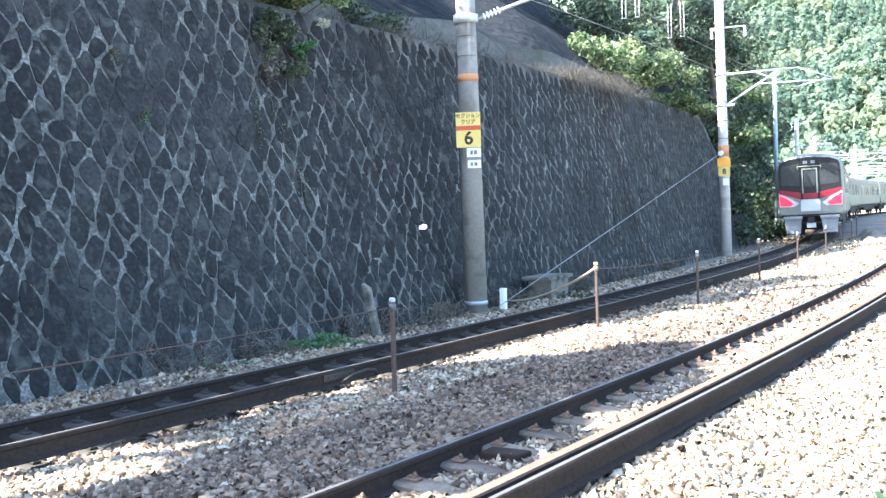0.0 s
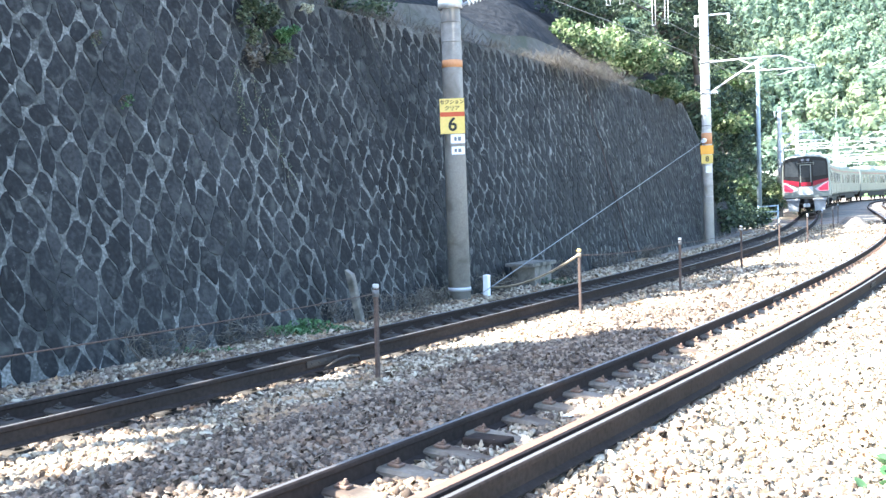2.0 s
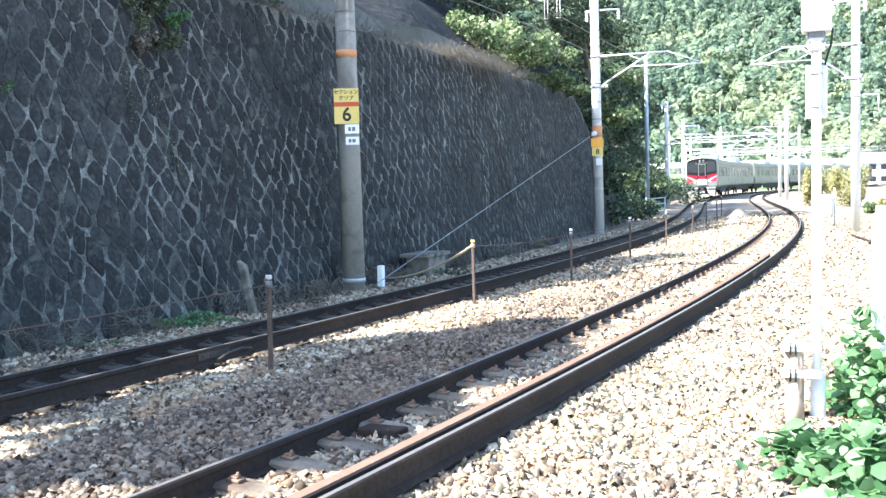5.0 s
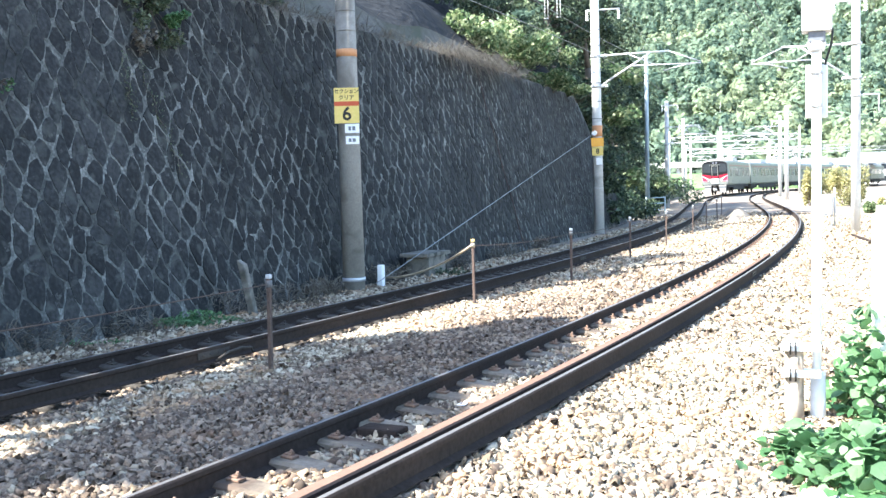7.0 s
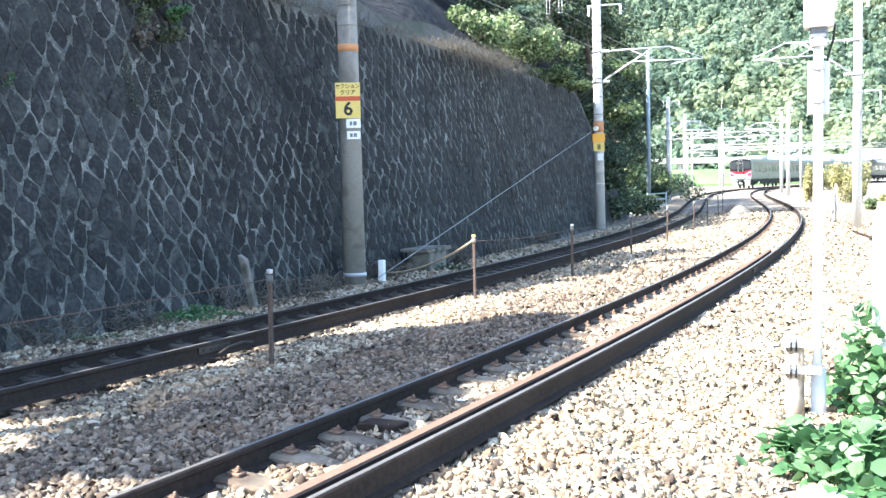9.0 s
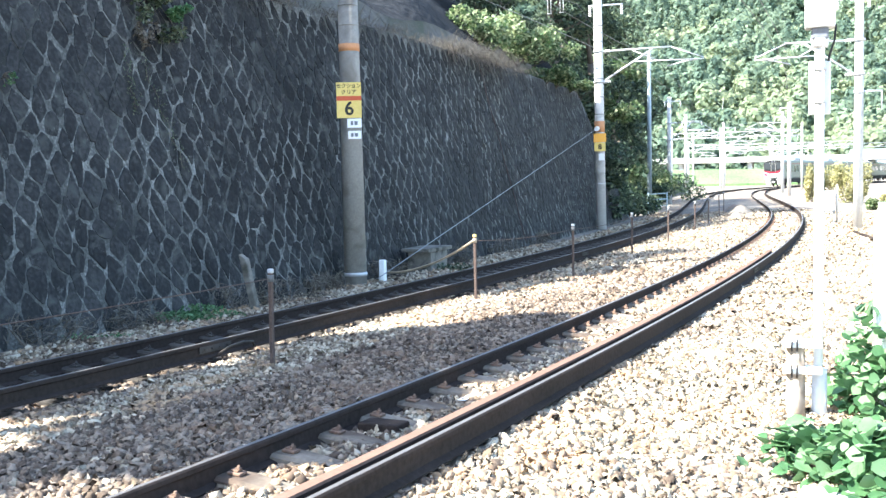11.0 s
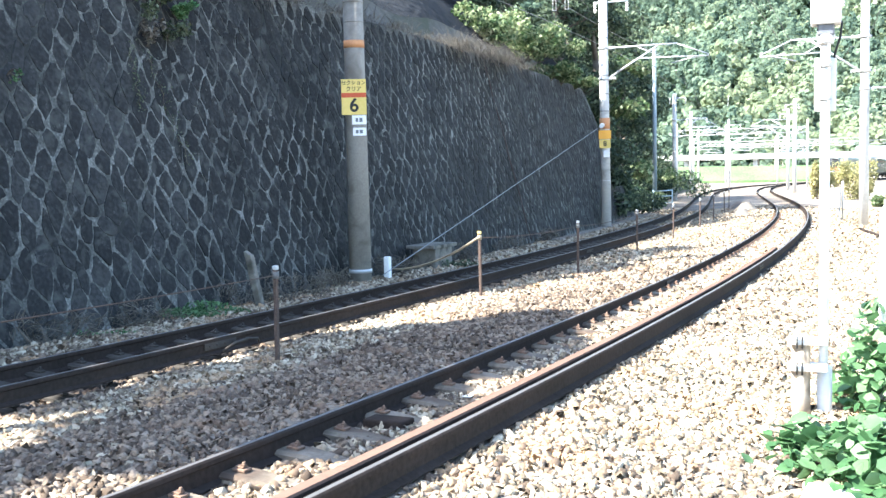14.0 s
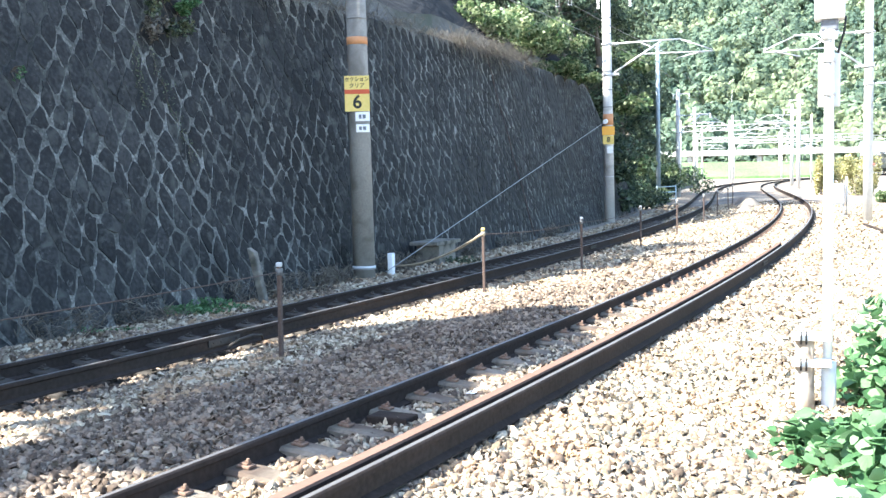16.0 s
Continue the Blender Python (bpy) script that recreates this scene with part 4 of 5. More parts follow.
def make_portal(s, o0, o1, z):
    gate = thing("catenary_portal", frame_at(s, 0, -0.3), "distant pale steel portal over the station tracks", "portal", "catenary portals")
    for o in (o0, o1):
        bm = bmesh.new()
        rod(bm, (-o, 0, -0.3), (-o, 0, z + 1.4), 0.12, 0.11, 12)
        part("column", bm, M_POLE_PALE, gate)
    for zz in (z, z + 0.6):
        bm = bmesh.new()
        rod(bm, (-o0, 0, zz), (-o1, 0, zz), 0.04, 0.04, 8)
        part("chord", bm, M_STEEL, gate)
    n = 10
    bm = bmesh.new()
    for i in range(n):
        a, b = -o0 + (o0 - o1) * i / n, -o0 + (o0 - o1) * (i + 1) / n
        rod(bm, (a, 0, z if i % 2 else z + 0.6), (b, 0, z + 0.6 if i % 2 else z), 0.02, 0.02, 6)
    part("lattice", bm, M_STEEL, gate)


for s, o0, o1, z in ((128.0, -3.0, 12.0, 6.4), (166.0, -3.5, 22.0, 6.0), (190.0, -4, 24.0, 6.2)):
    make_portal(s, o0, o1, z)

# overhead wires above both tracks, and feeders along the poles
def make_wire(off, z, dip, stops, label):
    pts = []
    for a, b in zip(stops[:-1], stops[1:]):
        pts += [at(a + (b - a) * k / 8, off, z - dip * 4 * (k / 8) * (1 - k / 8)) for k in range(8)]
    bm = bmesh.new()
    cable(bm, pts, 0.009, 4)
    tagged(part("overhead_wire", bm, M_WIRE), label, "wire", "overhead wires")


STOPS = [-12, 17.4, 38.5, 55, 74, 94, 115, 140, 165, 190]
for middle in (0.0, APART):
    make_wire(middle, 5.15, 0.0, STOPS, "thin overhead contact wire above the track")
    make_wire(middle, 6.0, 0.35, STOPS, "thin sagging messenger wire above the track")
for off, z in ((7.5, 8.2), (5.7, 8.2), (-3.0, 7.7)):
    make_wire(off, z, 0.5, [17.4, 39, 55, 74, 94, 115, 140, 170], "dark feeder wire between the catenary poles")

for x, y, z, long in ((3.75, 33.8, 7.97, 1.05), (4.12, 33.6, 7.97, 1.05), (2.0, 28.9, 7.55, 0.8), (2.35, 28.8, 7.55, 0.8)):
    hanger = thing("insulator_string", Matrix.Translation((x, y, z)), "slim pale insulator string hanging from the feeder wires", "insulator", "insulator strings")
    for k in (-0.05, 0.05):
        bm = bmesh.new()
        rod(bm, (k, 0, 0), (k, 0, -long), 0.008, 0.008, 6)
        for q in range(8):
            rod(bm, (k, 0, -0.1 - q * long * 0.1), (k, 0, -0.13 - q * long * 0.1), 0.016, 0.012, 8)
        part("insulator_rod", bm, M_INSUL, hanger)
    bm = bmesh.new()
    rod(bm, (-0.07, 0, -long), (0.07, 0, -long), 0.01, 0.01, 6)
    part("yoke", bm, M_STEEL, hanger)

# heaps of pale ballast left between the tracks
def make_heap(s, off, r, h, seed):
    rng = np.random.default_rng(seed)
    verts, faces = [at(s, off, h)], []
    for k in range(1, 6):
        for j in range(20):
            a = 2 * math.pi * j / 20
            q = r * k / 5
            verts.append(at(s + 1.6 * q * math.sin(a), off + q * math.cos(a), -0.32 + (h + 0.32) * (0.5 + 0.5 * math.cos(math.pi * k / 5)) + rng.uniform(-0.04, 0.04)))
    faces += [(0, 1 + (j + 1) % 20, 1 + j) for j in range(20)]
    for k in range(4):
        faces += [(1 + k * 20 + j, 1 + k * 20 + (j + 1) % 20, 21 + k * 20 + (j + 1) % 20, 21 + k * 20 + j) for j in range(20)]
    tagged(mesh_part("ballast_heap", verts, faces, M_GROUND, smooth=True), "low heap of pale crushed stone between the tracks", "heap", "ballast heaps")


for i, (s, off, r, h) in enumerate(((50.0, 1.9, 0.9, 0.28), (54.0, 2.2, 0.8, 0.2), (45.5, 2.0, 0.7, 0.1))):
    make_heap(s, off, r, h, i)

# cabinet, low wall and odd pieces on the near side
M_GREYSTEEL = material("grey_painted_steel", [(0.20, 0.21, 0.22), (0.28, 0.29, 0.30)], 0.6, 0.1, 20, 2, 0.05)
cabinet = thing("signal_cabinet", spot(14.76, 39.15, -0.1), "white metal signal cabinet on legs beside the track", "cabinet")
bm = bmesh.new()
box(bm, (0, 0, 0.72), (0.44, 0.4, 0.78), 0.02)
part("body", bm, M_GREYSTEEL, cabinet)
bm = bmesh.new()
box(bm, (0, -0.205, 0.72), (0.36, 0.012, 0.68), 0.004)
part("door", bm, M_POLE_PALE, cabinet)
for x in (-0.18, 0.18):
    bm = bmesh.new()
    box(bm, (x, 0, 0.07), (0.06, 0.3, 0.56), 0.005)
    part("leg", bm, M_GREYSTEEL, cabinet)
bm = bmesh.new()
rod(bm, (0.29, 0, -0.1), (0.29, 0, 1.35), 0.035, 0.035, 10)
part("conduit", bm, M_POLE_PALE, cabinet)
block = thing("concrete_block", frame_at(37.0, -3.6, -0.35), "low white concrete block beside the track", "block")
bm = bmesh.new()
box(bm, (0, 0, 0.5), (1.2, 2.4, 1.0), 0.03)
part("block_body", bm, M_CONCRETE, block)
block = thing("concrete_block", frame_at(33.5, -3.7, -0.35), "low white concrete block beside the track", "block")
bm = bmesh.new()
box(bm, (0, 0, 0.35), (1.0, 1.6, 0.7), 0.03)
part("block_body", bm, M_CONCRETE, block)
bm = bmesh.new()
cable(bm, [at(35.0 - k * 1.1, -2.15 - 0.13 * k, -0.20) for k in range(9)], 0.055, 8)
tagged(part("loose_rail", bm, M_RAIL), "dark rusty length of rail lying beside the track", "rail")
fence = thing("blue_barrier", frame_at(57.0, 6.2, -0.3), "small pale blue barrier rail at the wood's edge", "barrier")
M_BLUE = material("pale_blue_paint", [(0.36, 0.46, 0.50), (0.46, 0.55, 0.58)], 0.5, 0, 20, 2, 0.0)
for z in (0.35, 0.7, 1.0):
    bm = bmesh.new()
    rod(bm, (-0.5, 0, z), (0.5, 0, z + 0.05), 0.03, 0.03, 8)
    part("bar", bm, M_BLUE, fence)
for x in (-0.5, 0.5):
    bm = bmesh.new()
    rod(bm, (x, 0, -0.1), (x, 0, 1.1), 0.035, 0.035, 8)
    part("upright", bm, M_BLUE, fence)
for i, (s, off, r, m) in enumerate(((74.0, -3.1, (0.6, 0.6, 2.2), 0), (74.6, -5.2, (1.1, 0.9, 2.3), 0), (76.5, -6.0, (0.8, 0.8, 1.3), 0), (59.2, -4.9, (0.45, 0.45, 0.6), 1), (62.0, -6.4, (0.5, 0.5, 0.7), 0))):
    make_bush(at(s, off, -0.5), r, 2600, (M_LEAF_YELLOW, M_LEAF_BRIGHT)[m], ("yellowing autumn bush beyond the cabinet", "green bush beside the railway")[m], 240 + i, 0.17)


# ---- beyond the station ----
bank = thing("grass_bank", pose(0, 0, 0), "bright green grass bank below the far viaduct", "bank", kind="structure")
M_GRASS = material("sunlit_grass", [(0.05, 0.11, 0.04), (0.10, 0.17, 0.065), (0.18, 0.23, 0.11)], 0.95, 0, 3.0, 0.15, 0.8)
bm = bmesh.new()
pts = [(30, 205, 0.0), (70, 190, 0.0), (72, 197, 2.6), (30, 213, 2.9)]
vs = [bm.verts.new(q) for q in pts] + [bm.verts.new((q[0], q[1], -1.0)) for q in pts]
for q in ((0, 1, 2, 3), (1, 5, 6, 2), (0, 3, 7, 4), (3, 2, 6, 7), (0, 4, 5, 1)):
    bm.faces.new([vs[k] for k in q])
part("turf", bm, M_GRASS, bank)
viaduct = thing("viaduct", pose(0, 0, 0), "pale concrete road viaduct crossing the valley", "viaduct")
a, b = Vector((22, 226, 0)), Vector((120, 186, 0))
d = (b - a).normalized()
turn = Matrix.Rotation(math.atan2(d.y, d.x), 4, "Z")
bm = bmesh.new()
box(bm, ((b - a).length / 2, 0, 4.3), ((b - a).length, 6, 0.5), 0.05, Matrix.Translation(a) @ turn)
part("deck", bm, M_CONCRETE, viaduct)
bm = bmesh.new()
box(bm, ((b - a).length / 2, -2.9, 4.82), ((b - a).length, 0.2, 0.6), 0.03, Matrix.Translation(a) @ turn)
part("parapet", bm, M_CONCRETE, viaduct)
for k in range(8):
    bm = bmesh.new()
    box(bm, (4 + k * 13.5, 0, 1.5), (0.9, 4, 5.1), 0.08, Matrix.Translation(a) @ turn)
    part("pier", bm, M_CONCRETE, viaduct)


def make_house(x, y, w, d, h, turn, mat):
    house = thing("house", pose(x, y, -0.6, 0, 0, turn), "distant pale house with grey roof at the mountain's foot", "house", "distant houses")
    bm = bmesh.new()
    box(bm, (0, 0, h / 2), (w, d, h))
    part("wall", bm, M_CONCRETE, house)
    bm = bmesh.new()
    k = 0.6
    v = [bm.verts.new(q) for q in ((-w / 2 - k, -d / 2 - k, h + 0.02), (w / 2 + k, -d / 2 - k, h + 0.02), (w / 2 + k, d / 2 + k, h + 0.02), (-w / 2 - k, d / 2 + k, h + 0.02), (-w / 2 - k, 0, h + d * 0.28), (w / 2 + k, 0, h + d * 0.28))]
    for q in ((0, 1, 5, 4), (2, 3, 4, 5), (0, 4, 3), (1, 2, 5), (0, 3, 2, 1)):
        bm.faces.new([v[i] for i in q])
    part("roof", bm, mat, house)
    for fl in range(max(1, int(h / 2.9))):
        for i in range(int(w / 2.6)):
            bm = bmesh.new()
            box(bm, (-w / 2 + 1.5 + i * 2.6, -d / 2 - 0.02, 1.5 + fl * 2.8), (1.5, 0.08, 1.2))
            part("window", bm, M_GLASS, house)


M_GLASS = material("dark_window_glass", [(0.02, 0.025, 0.03), (0.04, 0.045, 0.05)], 0.16, 0, 10, 1, 0.0, spec=0.12)
M_TILE = material("grey_roof_tile", [(0.18, 0.20, 0.23), (0.30, 0.32, 0.35)], 0.6, 0, 3, 0.5, 0.4)
for x, y, w, d, h, tr in ((104, 248, 9, 7, 5.8, -8), (118, 240, 8, 7, 5.8, 10), (92, 266, 9, 7, 5.6, 0), (112, 268, 9, 7, 8.4, 14), (128, 255, 10, 7, 8.0, -15)):
    make_house(x, y, w, d, h, tr, M_TILE)


# ---- vines by the mast ----
def make_vines(m, centre, n, spread, seed, size):
    rng = np.random.default_rng(seed)
    vine = thing("vine_patch", Matrix.Translation(centre), "broad leaved bright green vine creeping over the ballast", "vine")
    bm = bmesh.new()
    for i in range(10):
        a = Vector((rng.normal() * spread[0] * 0.35, rng.normal() * spread[1] * 0.35, 0.03))
        cable(bm, sag(a, a * 0.8 + Vector((rng.normal() * 0.12, rng.normal() * 0.12, rng.uniform(0.05, 0.2))), -0.03, 4), 0.006, 5)
    part("stem", bm, M_LEAF_DARK, vine)["kind"] = "stuff"
    verts, faces = [], []
    for i in range(n):
        p = Vector((rng.normal() * spread[0] * 0.5, rng.normal() * spread[1] * 0.5, 0))
        k = max(0.0, 1 - (p.x / spread[0]) ** 2 - (p.y / spread[1]) ** 2)
        p.z = rng.uniform(0.05, 0.10 + spread[2] * k)
        L = size * rng.uniform(0.6, 1.3)
        q = Euler((rng.normal() * 0.5 - 0.35, rng.normal() * 0.45, rng.uniform(0, 6.28))).to_matrix()
        base = len(verts)
        ring_ = [(0, -0.42, 0.0), (0.36, -0.40, 0.03), (0.52, -0.05, 0.05), (0.34, 0.32, 0.03), (0, 0.62, -0.04), (-0.34, 0.32, 0.03), (-0.52, -0.05, 0.05), (-0.36, -0.40, 0.03)]
        verts.append(p)
        verts += [p + q @ (Vector(r) * L) for r in ring_]
        faces += [(base, base + 1 + j, base + 1 + (j + 1) % 8) for j in range(8)]
    mesh_part("leaves", verts, faces, m, vine, smooth=True)


make_vines(M_LEAF_VINE, at(6.75, -3.08, -0.26), 760, (0.44, 0.70, 0.30), 5, 0.098)
make_vines(M_LEAF_VINE, at(7.3, -2.62, -0.26), 110, (0.22, 0.35, 0.16), 6, 0.10)
make_vines(M_LEAF_VINE, at(8.9, -2.92, -0.26), 520, (0.26, 0.6, 0.85), 7, 0.095)
make_vines(M_LEAF_VINE, at(5.5, -3.35, -0.24), 260, (0.4, 0.5, 0.2), 8, 0.11)
slab = thing("concrete_slab", frame_at(5.75, -2.86, -0.3), "pale concrete trough lid half buried by the vines", "slab")
bm = bmesh.new()
box(bm, (0, 0, 0.05), (0.30, 1.2, 0.16), 0.015)
part("slab_body", bm, M_CONCRETE, slab)

# small litter on the near track
tagged(plate("scrap_of_paper", None, spot(0.25, 8.66, -0.135) @ Matrix.Rotation(radians(90), 4, "X"), (0.07, 0.30), M_WHITE, "", 0.006), "white numbered paint tag lying on the sleeper", "tag")
bm = bmesh.new()
box(bm, (0, 0, 0), (0.34, 0.2, 0.07), 0.015)
ob = part("track_plate", bm, M_RAIL)
ob.matrix_world = frame_at(6.55, 0.28, -0.13)
tagged(ob, "dark iron box plate between the rails", "plate")


def make_fishplate(s, off, z, track):
    bm = bmesh.new()
    for k in (-0.022, 0.022):
        box(bm, (k, 0, -0.075), (0.018, 0.56, 0.08), 0.004)
    for y in (-0.2, -0.07, 0.07, 0.2):
        rod(bm, (-0.05, y, -0.075), (0.05, y, -0.075), 0.014, 0.014, 6)
    ob = part("fishplate", bm, M_CLIP_DARK, track, "bolted rusty joint bar")
    ob.matrix_local = frame_at(s, off, z)


for s, off, z, track in ((18.9, -0.566, CANT, track_1), (16.6, 0.566, 0.0, track_1), (9.2, APART - 0.566, DROP2 + CANT, track_2), (24.0, APART - 0.566, DROP2 + CANT, track_2)):
    make_fishplate(s, off, z, track)
bond = thing("bond_wire", frame_at(9.5, APART - 0.64, DROP2 - 0.1), "small dark bond cable looped beside the rail", "cable")
bm = bmesh.new()
cable(bm, [(0.02, -0.35, 0.02), (0.10, -0.22, 0.10), (0.12, 0.0, 0.12), (0.10, 0.2, 0.09), (0.02, 0.33, 0.02)], 0.014, 6)
part("cable_loop", bm, M_CLIP_DARK, bond)


# ---- train ----
M_STAINLESS = material("brushed_stainless_steel", [(0.17, 0.182, 0.165), (0.25, 0.262, 0.24)], 0.45, 0.5, 30, 1.0, 0.02)
M_CARRED = material("crimson_train_paint", [(0.20, 0.008, 0.022), (0.26, 0.011, 0.03)], 0.35, 0, 10, 1, 0.0)
M_CARBLACK = material("black_train_mask", [(0.012, 0.012, 0.014), (0.02, 0.02, 0.022)], 0.25, 0, 10, 1, 0.0, spec=0.15)
M_UNDER = material("dark_underframe", [(0.02, 0.02, 0.02), (0.05, 0.048, 0.045)], 0.8, 0.1, 10, 1, 0.2)
M_SKIRT = material("grey_skirt_paint", [(0.25, 0.255, 0.26), (0.34, 0.345, 0.35)], 0.6, 0.1, 10, 1, 0.1)
M_TAIL = glow("tail_lamp", (1.0, 0.014, 0.035), 0.42)
M_DISPLAY = glow("destination_display", (0.12, 0.13, 0.16), 0.1)
M_ROOF = material("pale_grey_roof", [(0.45, 0.46, 0.47), (0.58, 0.59, 0.6)], 0.6, 0.1, 10, 1, 0.1)
SECTION = [(1.36, 1.02), (1.46, 1.15), (1.475, 1.9), (1.45, 2.7), (1.41, 3.15), (1.32, 3.38), (1.0, 3.52), (0.5, 3.6), (0, 3.62)]
SECTION = SECTION + [(-x, z) for x, z in SECTION[-2::-1]]


def loft(rings):
    bm = bmesh.new()
    made = [[bm.verts.new(v) for v in r] for r in rings]
    n = len(made[0])
    for a, b in zip(made[:-1], made[1:]):
        for k in range(n):
            bm.faces.new((a[k], a[(k + 1) % n], b[(k + 1) % n], b[k]))
    bm.faces.new(made[0][::-1])
    bm.faces.new(made[-1])
    bmesh.ops.recalc_face_normals(bm, faces=bm.faces)
    return bm


def section(y, k=1.0, dz=0.0):
    return [(x * k, y, 1.9 + (z - 1.9) * k + dz) for x, z in SECTION]


def face_plate(name, parent, outline, y, mat, thick=0.03, label=""):
    """A panel on the car's end: an outline of (x, z), seen from outside."""
    bm = bmesh.new()
    v = [bm.verts.new((x, y, z)) for x, z in outline]
    f = bm.faces.new(v)
    for g in bmesh.ops.extrude_face_region(bm, geom=[f])["geom"]:
        if isinstance(g, bmesh.types.BMVert):
            g.co.y -= thick
    bmesh.ops.recalc_face_normals(bm, faces=bm.faces)
    return part(name, bm, mat, parent, label)


def make_car(tail):
    car = thing("train_car", pose(0, 0, 0), "stainless steel commuter train car with crimson and black end" if tail else "stainless steel commuter train car", "train car", "train")
    rings = [section(0.0, 0.93), section(0.05, 0.97), section(0.22, 1.0), section(19.3, 1.0), section(19.5, 0.98)] if tail else [section(0.2, 0.98), section(0.3, 1.0), section(19.3, 1.0), section(19.4, 0.98)]
    part("body", loft(rings), M_STAINLESS, car)
    for side in (-1, 1):
        for y in (4.0, 9.75, 15.5):
            bm = bmesh.new()
            box(bm, (side * 1.468, y, 1.98), (0.03, 1.3, 1.86), 0.006)
            door = part("door", bm, M_STAINLESS, car)
            for k in (-0.33, 0.33):
                bm = bmesh.new()
                box(bm, (side * 1.478, y + k, 2.35), (0.02, 0.42, 0.8), 0.01)
                part("door_pane", bm, M_GLASS, door)
        for y, w in ((1.9, 1.2), (6.0, 1.3), (7.6, 1.3), (11.9, 1.3), (13.4, 1.3), (17.6, 1.4)):
            bm = bmesh.new()
            box(bm, (side * 1.462, y, 2.35), (0.03, w, 0.86), 0.01)
            part("window", bm, M_GLASS, car)
        bm = bmesh.new()
        box(bm, (side * 1.476, 9.8, 3.0), (0.014, 18.6, 0.07))
        part("stripe", bm, M_CARRED, car, "thin red stripe")
        bm = bmesh.new()
        box(bm, (side * 1.2, 9.75, 0.72), (0.12, 9.0, 0.5), 0.02)
        part("equipment_case", bm, M_UNDER, car)
    bm = bmesh.new()
    box(bm, (0, 9.75, 0.88), (2.5, 18.6, 0.26), 0.02)
    part("underframe", bm, M_UNDER, car)
    for y in (2.8, 16.7):
        bm = bmesh.new()
        box(bm, (0, y, 0.55), (1.9, 2.6, 0.3), 0.04)
        bogie = part("bogie", bm, M_UNDER, car)
        for dy in (-1.05, 1.05):
            for x in (-0.56, 0.56):
                bm = bmesh.new()
                rod(bm, (x - 0.06, y + dy, 0.43), (x + 0.06, y + dy, 0.43), 0.43, 0.43, 20)
                part("wheel", bm, M_RAIL, bogie)
    bm = bmesh.new()
    box(bm, (0, 9.75, 3.72), (1.8, 3.4, 0.36), 0.06)
    part("air_conditioner", bm, M_ROOF, car, "pale grey rooftop unit")
    for y in (4.0, 15.2):
        bm = bmesh.new()
        box(bm, (0, y, 3.66), (0.9, 1.0, 0.16), 0.04)
        part("roof_vent", bm, M_ROOF, car)
    if not tail:
        bm = bmesh.new()
        box(bm, (0, 0.0, 2.05), (1.0, 0.7, 2.0), 0.05)
        part("gangway_bellows", bm, M_UNDER, car)
        return car
    face_plate("mask", car, [(-1.365, 2.06), (-0.46, 1.74), (0.46, 1.74), (1.365, 2.06), (1.345, 2.85), (1.31, 3.17), (1.24, 3.30), (0.9, 3.41), (0, 3.48), (-0.9, 3.41), (-1.24, 3.30), (-1.31, 3.17), (-1.345, 2.85)], -0.004, M_CARBLACK, 0.03, "glossy black end mask")
    for k in (-1, 1):
        face_plate("windscreen", car, [(k * 0.44, 2.30), (k * 1.26, 2.36), (k * 1.24, 2.95), (k * 1.18, 3.16), (k * 0.44, 3.22)][::k], -0.036, M_GLASS, 0.012)
        face_plate("red_panel", car, [(k * 0.42, 1.73), (k * 1.36, 2.03), (k * 1.355, 2.17), (k * 0.42, 2.02)][::k], -0.036, M_CARRED, 0.014, "dark crimson chevron panel")
        lamp_case = face_plate("lamp_case", car, [(k * 0.50, 1.58), (k * 0.72, 1.43), (k * 1.36, 1.44), (k * 1.365, 2.02), (k * 1.0, 1.86)][::k], -0.004, M_ROOF, 0.05, "pale lamp housing")
        face_plate("tail_lamp", lamp_case, [(k * 0.72, 1.58), (k * 0.86, 1.47), (k * 1.33, 1.49), (k * 1.345, 1.95), (k * 1.02, 1.78)][::k], -0.056, M_TAIL, 0.02, "glowing red tail lamp")
        face_plate("lower_panel", car, [(k * 0.43, 1.12), (k * 1.32, 1.12), (k * 1.355, 1.42), (k * 0.70, 1.41), (k * 0.48, 1.56), (k * 0.43, 1.70)][::k], -0.004, M_STAINLESS, 0.025)
        bm = bmesh.new()
        pts = [(k * 0.42, 1.02), (k * 1.18, 1.02), (k * 1.10, 0.30), (k * 0.50, 0.26)]
        for y in (0.0, 0.22):
            for x, z in pts:
                bm.verts.new((x, y, z))
        bm.verts.ensure_lookup_table()
        q = list(bm.verts)
        for f in ((0, 1, 2, 3), (7, 6, 5, 4), (0, 4, 5, 1), (1, 5, 6, 2), (2, 6, 7, 3), (3, 7, 4, 0)):
            bm.faces.new([q[n] for n in f])
        bmesh.ops.recalc_face_normals(bm, faces=bm.faces)
        box(bm, (k * 0.80, -0.03, 0.97), (0.84, 0.16, 0.14), 0.03)
        part("skirt", bm, M_SKIRT, car, "grey skirt")
        face_plate("door_post", car, [(k * 0.34, 2.05), (k * 0.39, 2.05), (k * 0.39, 3.05), (k * 0.34, 3.05)][::k], -0.036, M_CARBLACK, 0.04)
    door = face_plate("gangway_door", car, [(-0.32, 1.76), (0.32, 1.76), (0.32, 3.05), (-0.32, 3.05)], -0.036, M_CARBLACK, 0.02)
    face_plate("door_pane", door, [(-0.24, 2.25), (0.24, 2.25), (0.24, 2.92), (-0.24, 2.92)], -0.058, M_GLASS, 0.01)
